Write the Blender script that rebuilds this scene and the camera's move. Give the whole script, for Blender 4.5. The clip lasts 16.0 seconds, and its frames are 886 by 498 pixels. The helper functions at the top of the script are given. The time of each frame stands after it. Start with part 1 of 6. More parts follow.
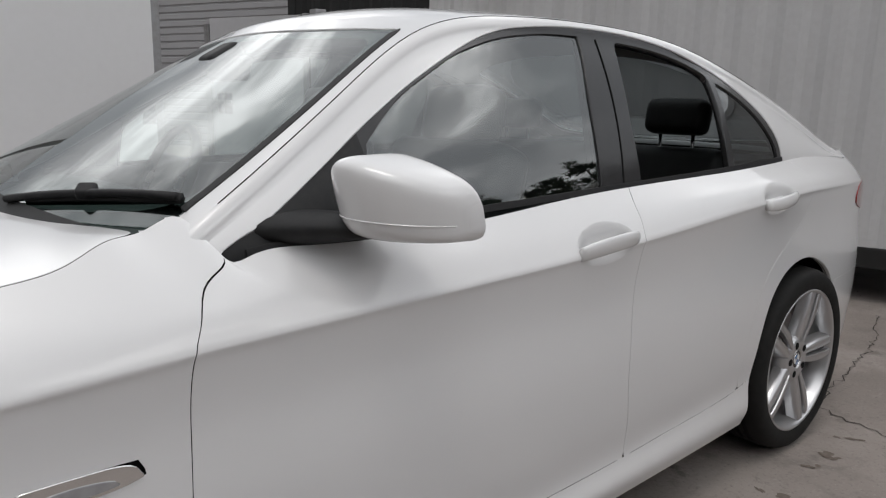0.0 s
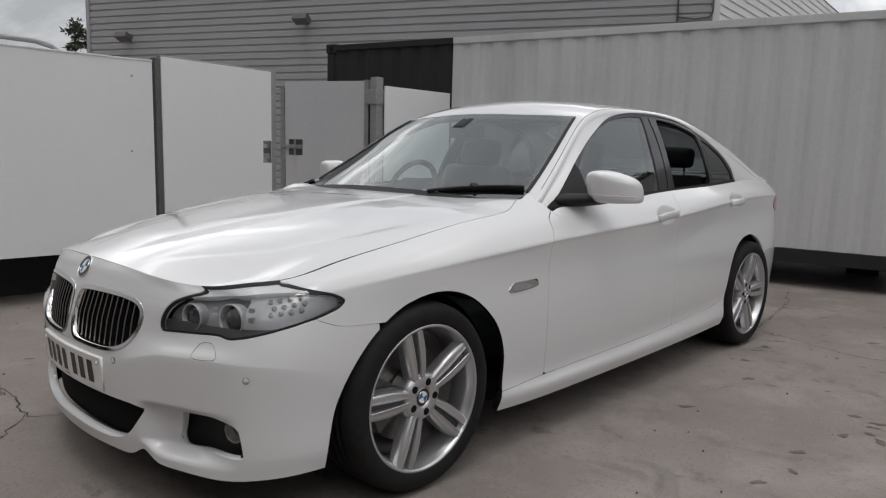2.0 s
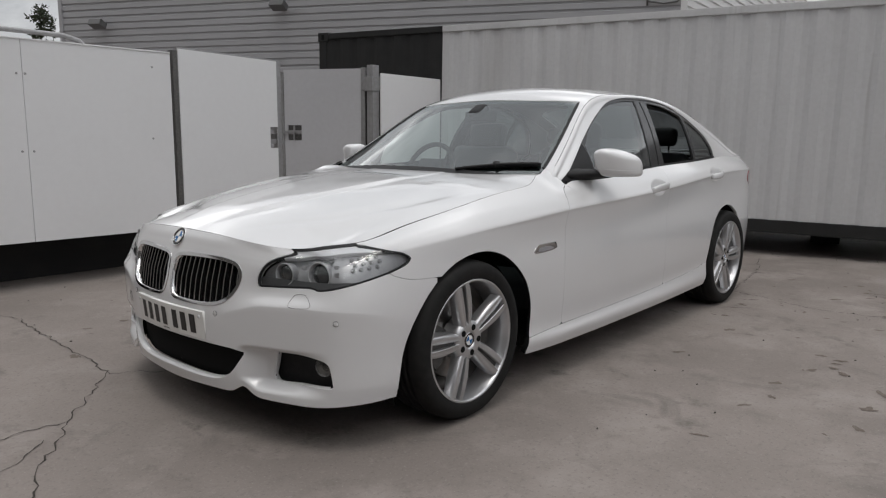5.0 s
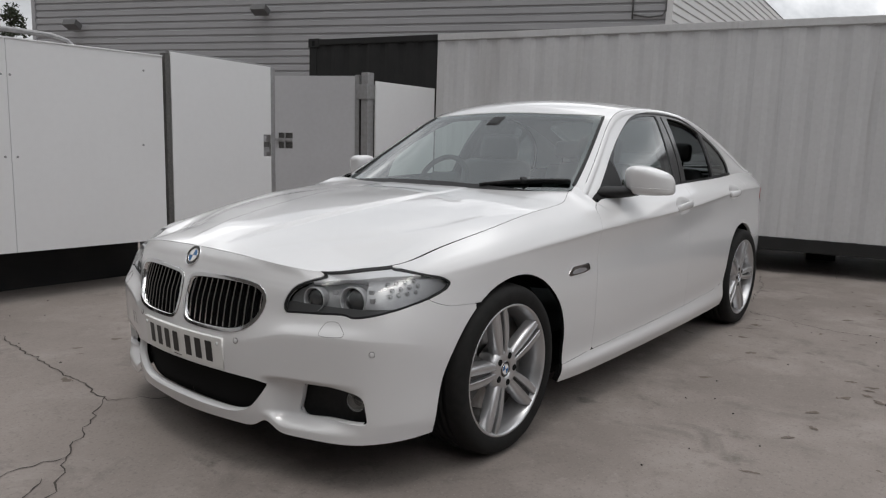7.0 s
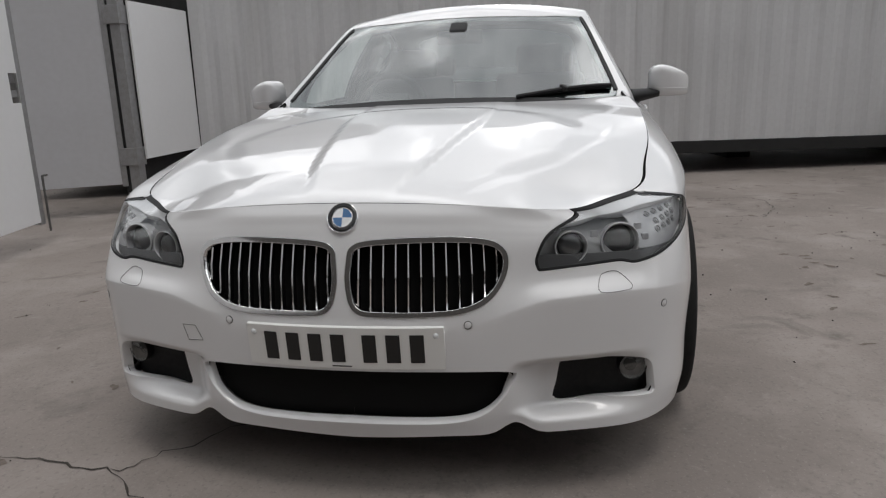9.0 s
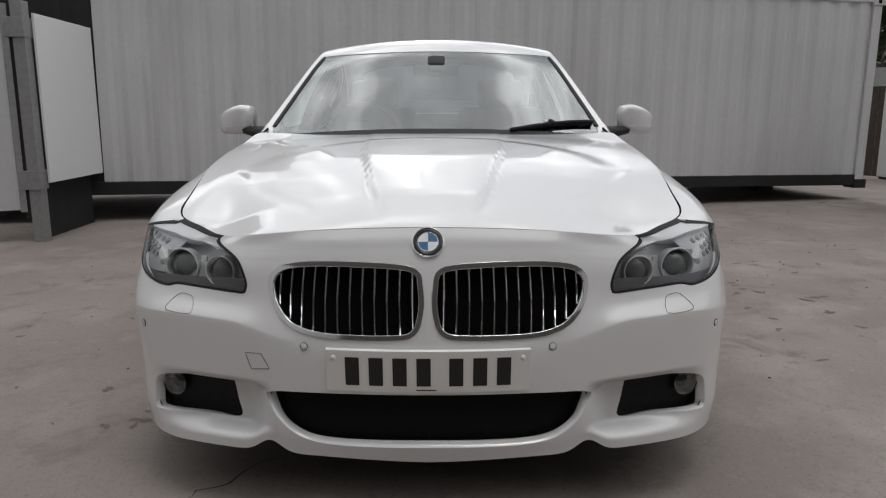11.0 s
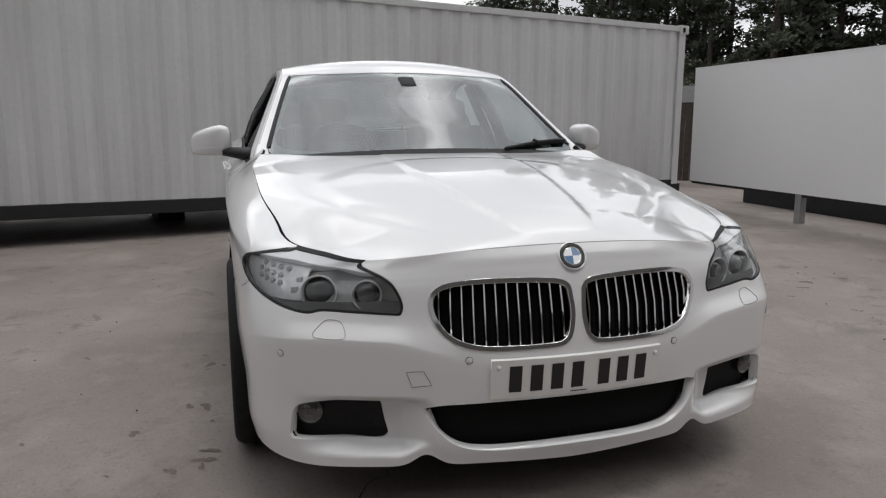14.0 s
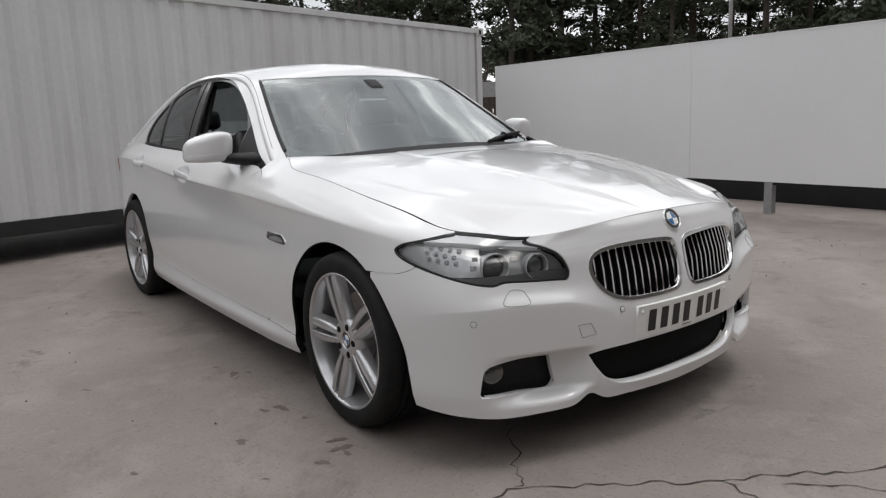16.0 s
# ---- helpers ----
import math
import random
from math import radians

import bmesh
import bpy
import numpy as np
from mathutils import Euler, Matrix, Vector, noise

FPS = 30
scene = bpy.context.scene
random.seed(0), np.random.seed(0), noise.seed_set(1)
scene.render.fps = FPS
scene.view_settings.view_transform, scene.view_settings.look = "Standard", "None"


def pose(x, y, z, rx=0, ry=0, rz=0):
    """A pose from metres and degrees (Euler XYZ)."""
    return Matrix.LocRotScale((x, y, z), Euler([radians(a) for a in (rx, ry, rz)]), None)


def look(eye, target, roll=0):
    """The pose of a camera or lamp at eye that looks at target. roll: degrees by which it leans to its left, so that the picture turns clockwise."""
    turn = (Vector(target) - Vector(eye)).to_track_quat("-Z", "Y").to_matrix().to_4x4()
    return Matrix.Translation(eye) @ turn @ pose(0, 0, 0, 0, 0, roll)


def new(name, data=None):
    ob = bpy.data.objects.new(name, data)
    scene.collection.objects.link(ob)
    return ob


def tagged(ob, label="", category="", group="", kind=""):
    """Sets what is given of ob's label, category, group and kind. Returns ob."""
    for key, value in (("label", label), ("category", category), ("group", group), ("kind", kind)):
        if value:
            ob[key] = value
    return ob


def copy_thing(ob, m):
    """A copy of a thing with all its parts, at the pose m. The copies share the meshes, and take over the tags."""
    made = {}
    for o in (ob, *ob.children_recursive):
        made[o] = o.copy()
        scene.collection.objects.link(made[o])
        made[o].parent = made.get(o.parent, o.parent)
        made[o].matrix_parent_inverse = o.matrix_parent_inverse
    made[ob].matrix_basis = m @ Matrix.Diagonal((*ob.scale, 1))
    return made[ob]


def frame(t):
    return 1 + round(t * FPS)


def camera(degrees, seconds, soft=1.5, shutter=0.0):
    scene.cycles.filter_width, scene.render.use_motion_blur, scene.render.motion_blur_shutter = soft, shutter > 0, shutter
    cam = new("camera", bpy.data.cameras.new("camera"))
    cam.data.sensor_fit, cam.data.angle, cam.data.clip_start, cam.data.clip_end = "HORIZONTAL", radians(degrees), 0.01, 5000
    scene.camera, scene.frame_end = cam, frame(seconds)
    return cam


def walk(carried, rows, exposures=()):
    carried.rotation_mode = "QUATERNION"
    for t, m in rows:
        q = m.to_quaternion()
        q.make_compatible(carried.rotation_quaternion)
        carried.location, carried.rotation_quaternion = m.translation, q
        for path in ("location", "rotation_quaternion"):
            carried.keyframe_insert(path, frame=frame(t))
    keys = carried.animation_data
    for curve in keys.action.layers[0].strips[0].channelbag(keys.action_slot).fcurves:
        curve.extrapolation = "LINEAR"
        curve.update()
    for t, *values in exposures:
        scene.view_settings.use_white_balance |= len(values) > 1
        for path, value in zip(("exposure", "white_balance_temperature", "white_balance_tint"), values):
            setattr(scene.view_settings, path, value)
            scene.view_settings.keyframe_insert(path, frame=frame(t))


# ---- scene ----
cam = camera(63.3, 16.0, soft=1.2)
PATH = [
    (0, (1.204, -1.961, 1.208), (2.478, -0.468, 0.825), 1.08),
    (0.5, (0.639, -2.154, 1.204), (1.963, -0.712, 0.796), 0.35),
    (1, (0.119, -2.383, 1.198), (1.491, -0.978, 0.821), 0.47),
    (1.5, (-0.424, -2.475, 1.209), (1.006, -1.113, 0.890), 1.11),
    (2, (-0.846, -2.644, 1.188), (0.586, -1.273, 0.924), 1.28),
    (2.5, (-1.192, -2.696, 1.186), (0.274, -1.359, 0.927), 1.88),
    (3, (-1.386, -2.728, 1.181), (0.118, -1.444, 0.883), 1.62),
    (3.5, (-1.406, -2.752, 1.182), (0.090, -1.458, 0.883), 0.93),
    (6, (-1.381, -2.767, 1.177), (0.095, -1.454, 0.862), 0.26),
    (6.5, (-1.334, -2.732, 1.191), (0.121, -1.395, 0.881), 0.58),
    (7, (-1.407, -2.444, 1.199), (0.128, -1.194, 0.916), 1.41),
    (7.5, (-1.490, -2.012, 1.164), (0.130, -0.877, 0.866), 0.57),
    (8, (-1.517, -1.548, 1.147), (0.212, -0.644, 0.706), 1.98),
    (8.5, (-1.625, -1.060, 1.123), (0.221, -0.438, 0.671), -1.07),
    (9, (-1.628, -0.590, 1.093), (0.284, -0.219, 0.639), -2.29),
    (9.2, (-1.635, -0.449, 1.098), (0.292, -0.149, 0.656), -1.66),
    (11.3, (-1.746, -0.037, 1.091), (0.218, -0.046, 0.713), 0.16),
    (11.5, (-1.759, -0.034, 1.097), (0.203, -0.048, 0.711), 0.45),
    (12, (-1.759, -0.037, 1.101), (0.201, -0.078, 0.706), 0.19),
    (12.5, (-1.748, -0.042, 1.107), (0.212, -0.051, 0.708), -0.41),
    (13, (-1.750, 0.127, 1.127), (0.214, 0.082, 0.749), 0.82),
    (13.5, (-1.790, 0.494, 1.143), (0.144, 0.124, 0.793), -0.04),
    (14, (-1.729, 0.917, 1.138), (0.161, 0.361, 0.792), -0.13),
    (14.5, (-1.740, 1.378, 1.111), (0.050, 0.579, 0.713), -1.00),
    (15, (-1.599, 1.742, 1.107), (0.090, 0.755, 0.695), -1.72),
    (15.5, (-1.485, 2.003, 1.142), (0.129, 0.885, 0.763), -2.06),
    (16, (-1.455, 2.187, 1.158), (0.119, 1.008, 0.795), -2.30),
]
walk(cam, [(t, look(eye, target, roll)) for t, eye, target, roll in PATH],
     exposures=[(0, 0.20), (1, 0.06), (2.5, 0.13), (3.5, 0.16), (6.5, 0.17), (9, 0.13), (12.5, 0.08), (14, 0.23), (16, 0.40)])

# ---- light ----
world = bpy.data.worlds.new("overcast_sky")
scene.world = world
world.use_nodes = True
wn, wl = world.node_tree.nodes, world.node_tree.links
wbg = wn["Background"]
sky = wn.new("ShaderNodeTexSky")
sky.sky_type = 'NISHITA'
sky.sun_disc = False
sky.sun_elevation, sky.sun_rotation = radians(76), radians(235)
sky.air_density, sky.dust_density = 1.0, 3.0
# broken bright overcast, brightest overhead, with grey cloud bellies
def wnode(kind, **values):
    k = wn.new(kind)
    for key, v in values.items():
        k.inputs[key.replace("_", " ")].default_value = v
    return k


wco = wn.new("ShaderNodeTexCoord")
wmap = wnode("ShaderNodeMapping", Scale=(1.0, 1.0, 1.6), Location=(3.1, 1.7, 0.4))
wno = wnode("ShaderNodeTexNoise", Scale=2.0, Detail=8, Roughness=0.58, Distortion=0.5)
wra = wn.new("ShaderNodeValToRGB")
wra.color_ramp.elements[0].position, wra.color_ramp.elements[0].color = 0.42, (4.7, 4.8, 4.95, 1)
wra.color_ramp.elements[1].position, wra.color_ramp.elements[1].color = 0.65, (22.5, 22.5, 22.5, 1)
wre = wra.color_ramp.elements.new(0.54)
wre.color = (8.7, 8.7, 8.8, 1)
wmx = wnode("ShaderNodeMixRGB", Fac=0.9)
# the cloud is thinnest and brightest high up towards the car's tail, thick behind its nose
wsp = wn.new("ShaderNodeVectorMath")
wsp.operation = 'DOT_PRODUCT'
wsp.inputs[1].default_value = (0.56, -0.06, 0.80)
wgr = wnode("ShaderNodeMapRange", From_Min=-0.5, From_Max=1.0, To_Min=0.22, To_Max=1.32)
wmul = wn.new("ShaderNodeMixRGB")
wmul.blend_type = 'MULTIPLY'
wmul.inputs["Fac"].default_value = 1.0
wl.new(wco.outputs["Generated"], wmap.inputs["Vector"])
wl.new(wco.outputs["Generated"], wsp.inputs[0])
wl.new(wsp.outputs["Value"], wgr.inputs["Value"])
wl.new(wmap.outputs["Vector"], wno.inputs["Vector"])
wl.new(wno.outputs["Fac"], wra.inputs["Fac"])
wl.new(sky.outputs["Color"], wmx.inputs["Color1"])
wl.new(wra.outputs["Color"], wmx.inputs["Color2"])
wl.new(wmx.outputs["Color"], wmul.inputs["Color1"])
wl.new(wgr.outputs["Result"], wmul.inputs["Color2"])
wl.new(wmul.outputs["Color"], wbg.inputs["Color"])
wbg.inputs["Strength"].default_value = 0.115
sun_data = bpy.data.lights.new("sun", 'SUN')
sun_data.energy, sun_data.angle, sun_data.color = 0.55, radians(20), (1.0, 0.97, 0.93)
sun = new("sun", sun_data)
sun.matrix_world = look((-2.5, -3, 20), (1.5, 0, 0))
scene.view_settings.exposure = 0.0


# ---- materials ----
def material(name, colour, rough=0.5, metal=0.0, coat=0.0, grain=None, bump=0.0, bump_scale=80.0, spec=0.5, rough_var=0.0):
    """A Principled surface. grain: rows of (noise scale, strength, darker tone), mixed over the base colour."""
    m = bpy.data.materials.new(name)
    m.use_nodes = True
    n, l = m.node_tree.nodes, m.node_tree.links
    b = n["Principled BSDF"]
    b.inputs["Base Color"].default_value = (*colour, 1)
    b.inputs["Roughness"].default_value, b.inputs["Metallic"].default_value = rough, metal
    b.inputs["Coat Weight"].default_value, b.inputs["Coat Roughness"].default_value = coat, 0.03
    b.inputs["Specular IOR Level"].default_value = spec
    co = n.new("ShaderNodeTexCoord")
    last = None
    for scale, strength, tone in grain or ():
        t = n.new("ShaderNodeTexNoise")
        t.inputs["Scale"].default_value, t.inputs["Detail"].default_value = scale, 6
        l.new(co.outputs["Object"], t.inputs["Vector"])
        r = n.new("ShaderNodeMapRange")
        r.inputs["From Min"].default_value, r.inputs["From Max"].default_value = 0.38, 0.68
        r.inputs["To Max"].default_value = strength
        l.new(t.outputs["Fac"], r.inputs["Value"])
        x = n.new("ShaderNodeMixRGB")
        x.inputs["Color1"].default_value, x.inputs["Color2"].default_value = (*colour, 1), (*tone, 1)
        l.new(r.outputs["Result"], x.inputs["Fac"])
        if last:
            l.new(last, x.inputs["Color1"])
        last = x.outputs["Color"]
    if last:
        l.new(last, b.inputs["Base Color"])
    if bump:
        t = n.new("ShaderNodeTexNoise")
        t.inputs["Scale"].default_value, t.inputs["Detail"].default_value = bump_scale, 5
        l.new(co.outputs["Object"], t.inputs["Vector"])
        u = n.new("ShaderNodeBump")
        u.inputs["Strength"].default_value, u.inputs["Distance"].default_value = bump, 0.01
        l.new(t.outputs["Fac"], u.inputs["Height"])
        l.new(u.outputs["Normal"], b.inputs["Normal"])
    if rough_var:
        t = n.new("ShaderNodeTexNoise")
        t.inputs["Scale"].default_value = 6
        l.new(co.outputs["Object"], t.inputs["Vector"])
        r = n.new("ShaderNodeMapRange")
        r.inputs["To Min"].default_value, r.inputs["To Max"].default_value = rough - rough_var, rough + rough_var
        l.new(t.outputs["Fac"], r.inputs["Value"])
        l.new(r.outputs["Result"], b.inputs["Roughness"])
    return m


def glass_material(name, tint, f0=0.12, rough=0.0):
    """Thin tinted pane: clear through-view with a real mirror gloss on top."""
    m = bpy.data.materials.new(name)
    m.use_nodes = True
    n, l = m.node_tree.nodes, m.node_tree.links
    out = n["Material Output"]
    n.remove(n["Principled BSDF"])
    tr, gl, lw, mx, pw, mr = (n.new(k) for k in ("ShaderNodeBsdfTransparent", "ShaderNodeBsdfGlossy", "ShaderNodeLayerWeight", "ShaderNodeMixShader", "ShaderNodeMath", "ShaderNodeMapRange"))
    tr.inputs["Color"].default_value = (*tint, 1)
    gl.inputs["Roughness"].default_value = rough
    gl.inputs["Color"].default_value = (0.95, 0.97, 0.97, 1)
    lw.inputs["Blend"].default_value = 0.5
    pw.operation = 'POWER'
    pw.inputs[1].default_value = 5.0
    mr.inputs["To Min"].default_value, mr.inputs["To Max"].default_value = f0, 1.0
    l.new(lw.outputs["Facing"], pw.inputs[0])
    l.new(pw.outputs["Value"], mr.inputs["Value"])
    l.new(mr.outputs["Result"], mx.inputs["Fac"])
    l.new(tr.outputs["BSDF"], mx.inputs[1])
    l.new(gl.outputs["BSDF"], mx.inputs[2])
    l.new(mx.outputs["Shader"], out.inputs["Surface"])
    return m


M = {}
M["paint"] = material("white_car_paint", (0.70, 0.70, 0.705), 0.28, coat=1.0, grain=[(900, 0.10, (0.70, 0.70, 0.70))], bump=0.004, bump_scale=900)
M["black"] = material("black_plastic", (0.012, 0.012, 0.013), 0.6, spec=0.3, grain=[(60, 0.5, (0.022, 0.022, 0.022))], bump=0.05, bump_scale=500)
M["gloss_black"] = material("gloss_black_trim", (0.012, 0.012, 0.013), 0.2, spec=0.5, coat=0.12)
M["gap"] = material("shadow_gap_rubber", (0.010, 0.010, 0.010), 0.85, spec=0.1)
M["chrome"] = material("chrome", (0.78, 0.78, 0.78), 0.10, metal=1.0)
M["satin"] = material("satin_aluminium", (0.55, 0.55, 0.56), 0.28, metal=1.0)
M["alloy"] = material("painted_silver_alloy", (0.52, 0.52, 0.53), 0.30, metal=0.8, coat=0.5, grain=[(300, 0.2, (0.55, 0.55, 0.56))])
# darker alloy: the shade behind the spokes is put into its colour
M["alloy_shaded"] = material("shaded_inner_alloy", (0.17, 0.165, 0.16), 0.5, metal=0.5, grain=[(40, 0.6, (0.14, 0.13, 0.12))])
# darkest alloy: the shade deep in the spoke slots is in the colour
M["alloy_slot"] = material("shaded_slot_alloy", (0.09, 0.09, 0.09), 0.5, metal=0.4)
M["rubber"] = material("tyre_rubber", (0.011, 0.011, 0.011), 0.75, spec=0.2, grain=[(30, 0.5, (0.022, 0.021, 0.020)), (8, 0.4, (0.015, 0.0145, 0.014))], bump=0.1, bump_scale=200)
M["steel"] = material("brake_steel", (0.32, 0.31, 0.30), 0.38, metal=0.9, grain=[(60, 0.4, (0.2, 0.17, 0.15))])
M["iron"] = material("dark_iron", (0.10, 0.098, 0.095), 0.6, metal=0.4, grain=[(50, 0.6, (0.18, 0.17, 0.16))])
M["hl_grey"] = material("headlamp_bezel_grey", (0.25, 0.25, 0.255), 0.4)
M["hl_black"] = material("headlamp_dark_bezel", (0.075, 0.075, 0.078), 0.35)
M["hl_silver"] = material("headlamp_silver_facets", (0.36, 0.36, 0.37), 0.30, metal=0.35, grain=[(60, 0.5, (0.28, 0.28, 0.29))])
M["hl_cell"] = material("indicator_cell_plastic", (0.17, 0.17, 0.175), 0.3)
M["hl_ring"] = material("headlamp_pale_ring", (0.55, 0.55, 0.56), 0.25, coat=0.5)
M["lens"] = glass_material("headlamp_clear_lens", (0.97, 0.98, 0.98), 0.035)
M["fog_lens"] = glass_material("fog_lamp_lens", (0.85, 0.86, 0.86), 0.12)
M["optic"] = material("projector_glass", (0.035, 0.037, 0.04), 0.04, coat=1.0)
M["glass"] = glass_material("windscreen_glass", (0.48, 0.60, 0.57), 0.18)
M["side_glass"] = glass_material("side_window_glass", (0.38, 0.46, 0.44), 0.17)
M["privacy"] = glass_material("tinted_rear_glass", (0.22, 0.24, 0.245), 0.10)
M["leather"] = material("black_leather", (0.018, 0.017, 0.017), 0.45, bump=0.15, bump_scale=180, grain=[(20, 0.5, (0.03, 0.029, 0.028))])
M["dash"] = material("soft_dash_plastic", (0.03, 0.03, 0.031), 0.6, bump=0.1, bump_scale=400)
M["headliner"] = material("light_grey_headliner", (0.28, 0.275, 0.27), 0.9, bump=0.1, bump_scale=300)
M["plate"] = material("white_number_plate", (0.78, 0.78, 0.76), 0.25, coat=0.4)
M["print"] = material("black_print", (0.01, 0.01, 0.01), 0.4)
M["badge_blue"] = material("badge_blue", (0.02, 0.12, 0.30), 0.15, coat=1.0)
M["badge_white"] = material("badge_white", (0.75, 0.77, 0.78), 0.15, coat=1.0)
M["tail"] = material("red_lamp_plastic", (0.25, 0.01, 0.012), 0.12, coat=1.0)
M["brow"] = material("pale_brow_plastic", (0.62, 0.62, 0.64), 0.25, coat=0.5)
M["hoard"] = material("white_hoarding_board", (0.74, 0.74, 0.745), 0.55, coat=0.15, grain=[(0.7, 0.22, (0.60, 0.595, 0.59)), (18, 0.05, (0.50, 0.49, 0.48))], rough_var=0.06)
M["grey_leaf"] = material("grey_painted_gate", (0.50, 0.50, 0.515), 0.55, grain=[(1.5, 0.3, (0.40, 0.40, 0.41)), (20, 0.15, (0.36, 0.35, 0.35))])
M["galv"] = material("galvanised_steel", (0.34, 0.34, 0.345), 0.5, metal=0.6, grain=[(22, 0.5, (0.24, 0.23, 0.22)), (120, 0.3, (0.42, 0.42, 0.42))])
M["skirt"] = material("black_skirting_board", (0.010, 0.010, 0.011), 0.75, grain=[(5, 0.6, (0.02, 0.019, 0.018))])
M["cont_black"] = material("black_painted_container_steel", (0.011, 0.011, 0.011), 0.8, grain=[(6, 0.4, (0.02, 0.02, 0.02))])
M["clad"] = material("grey_steel_cladding", (0.33, 0.33, 0.34), 0.5, metal=0.1, grain=[(0.5, 0.3, (0.26, 0.26, 0.265))])
M["clad_light"] = material("light_steel_cladding", (0.62, 0.62, 0.62), 0.5, grain=[(0.5, 0.3, (0.5, 0.5, 0.5))])
# for the added unseen walls, dark to cut light on the car's front
M["dark_wall"] = material("unseen_shading_wall", (0.085, 0.078, 0.072), 0.8, grain=[(3, 0.5, (0.06, 0.055, 0.05)), (40, 0.4, (0.11, 0.10, 0.09))])
M["timber"] = material("brown_timber", (0.06, 0.045, 0.036), 0.8, grain=[(14, 0.6, (0.03, 0.022, 0.018))])


def concrete_material():
    """Worn concrete: mottled tone, dark blotches, pale scuffs, fine grit and shallow relief."""
    m = bpy.data.materials.new("yard_concrete")
    m.use_nodes = True
    n, l = m.node_tree.nodes, m.node_tree.links
    b = n["Principled BSDF"]
    co = n.new("ShaderNodeTexCoord")

    def noise_mask(scale, lo, hi, top=1.0, detail=8, rough=0.6, dist=0.0, stretch=None):
        src = co.outputs["Object"]
        if stretch:
            mp = n.new("ShaderNodeMapping")
            mp.inputs["Scale"].default_value = stretch
            l.new(src, mp.inputs["Vector"])
            src = mp.outputs["Vector"]
        t = n.new("ShaderNodeTexNoise")
        for k, v in (("Scale", scale), ("Detail", detail), ("Roughness", rough), ("Distortion", dist)):
            t.inputs[k].default_value = v
        l.new(src, t.inputs["Vector"])
        r = n.new("ShaderNodeMapRange")
        r.inputs["From Min"].default_value, r.inputs["From Max"].default_value, r.inputs["To Max"].default_value = lo, hi, top
        l.new(t.outputs["Fac"], r.inputs["Value"])
        return r.outputs["Result"]

    def over(base, tone, mask):
        x = n.new("ShaderNodeMixRGB")
        if isinstance(base, tuple):
            x.inputs["Color1"].default_value = (*base, 1)
        else:
            l.new(base, x.inputs["Color1"])
        x.inputs["Color2"].default_value = (*tone, 1)
        l.new(mask, x.inputs["Fac"])
        return x.outputs["Color"]

    c = over((0.258, 0.226, 0.207), (0.200, 0.174, 0.158), noise_mask(0.55, .38, .62))
    c = over(c, (0.315, 0.280, 0.259), noise_mask(1.7, .50, .72, .8))
    c = over(c, (0.115, 0.101, 0.092), noise_mask(2.6, .57, .72, .6, 10, .65, 0.8))
    c = over(c, (0.330, 0.300, 0.280), noise_mask(9.0, .58, .74, .45, 8, .7, 0.5))
    c = over(c, (0.150, 0.134, 0.124), noise_mask(13.0, .56, .70, .4, 8, .7, 0.3))
    x = n.new("ShaderNodeMath")
    x.operation = 'MULTIPLY'
    l.new(noise_mask(5.2, .560, .66, 1.0, 8, .66, 0.3, (1.0, .8, 1)), x.inputs[0])
    l.new(noise_mask(.8, .50, .66, .85, 4), x.inputs[1])
    c = over(c, (0.085, 0.074, 0.066), x.outputs["Value"])
    c = over(c, (0.40, 0.375, 0.35), noise_mask(3.1, .68, .76, .5, 8, .6, 0.4, (.5, 1.6, 1)))
    c = over(c, (0.11, 0.10, 0.09), noise_mask(60, .56, .68, .40, 4))
    c = over(c, (0.36, 0.34, 0.32), noise_mask(95, .58, .70, .35, 4))
    l.new(c, b.inputs["Base Color"])
    b.inputs["Roughness"].default_value = 0.82
    b.inputs["Specular IOR Level"].default_value = 0.3
    t = n.new("ShaderNodeTexNoise")
    t.inputs["Scale"].default_value, t.inputs["Detail"].default_value = 45, 8
    l.new(co.outputs["Object"], t.inputs["Vector"])
    u = n.new("ShaderNodeBump")
    u.inputs["Strength"].default_value, u.inputs["Distance"].default_value = 0.22, 0.010
    l.new(t.outputs["Fac"], u.inputs["Height"])
    l.new(u.outputs["Normal"], b.inputs["Normal"])
    return m


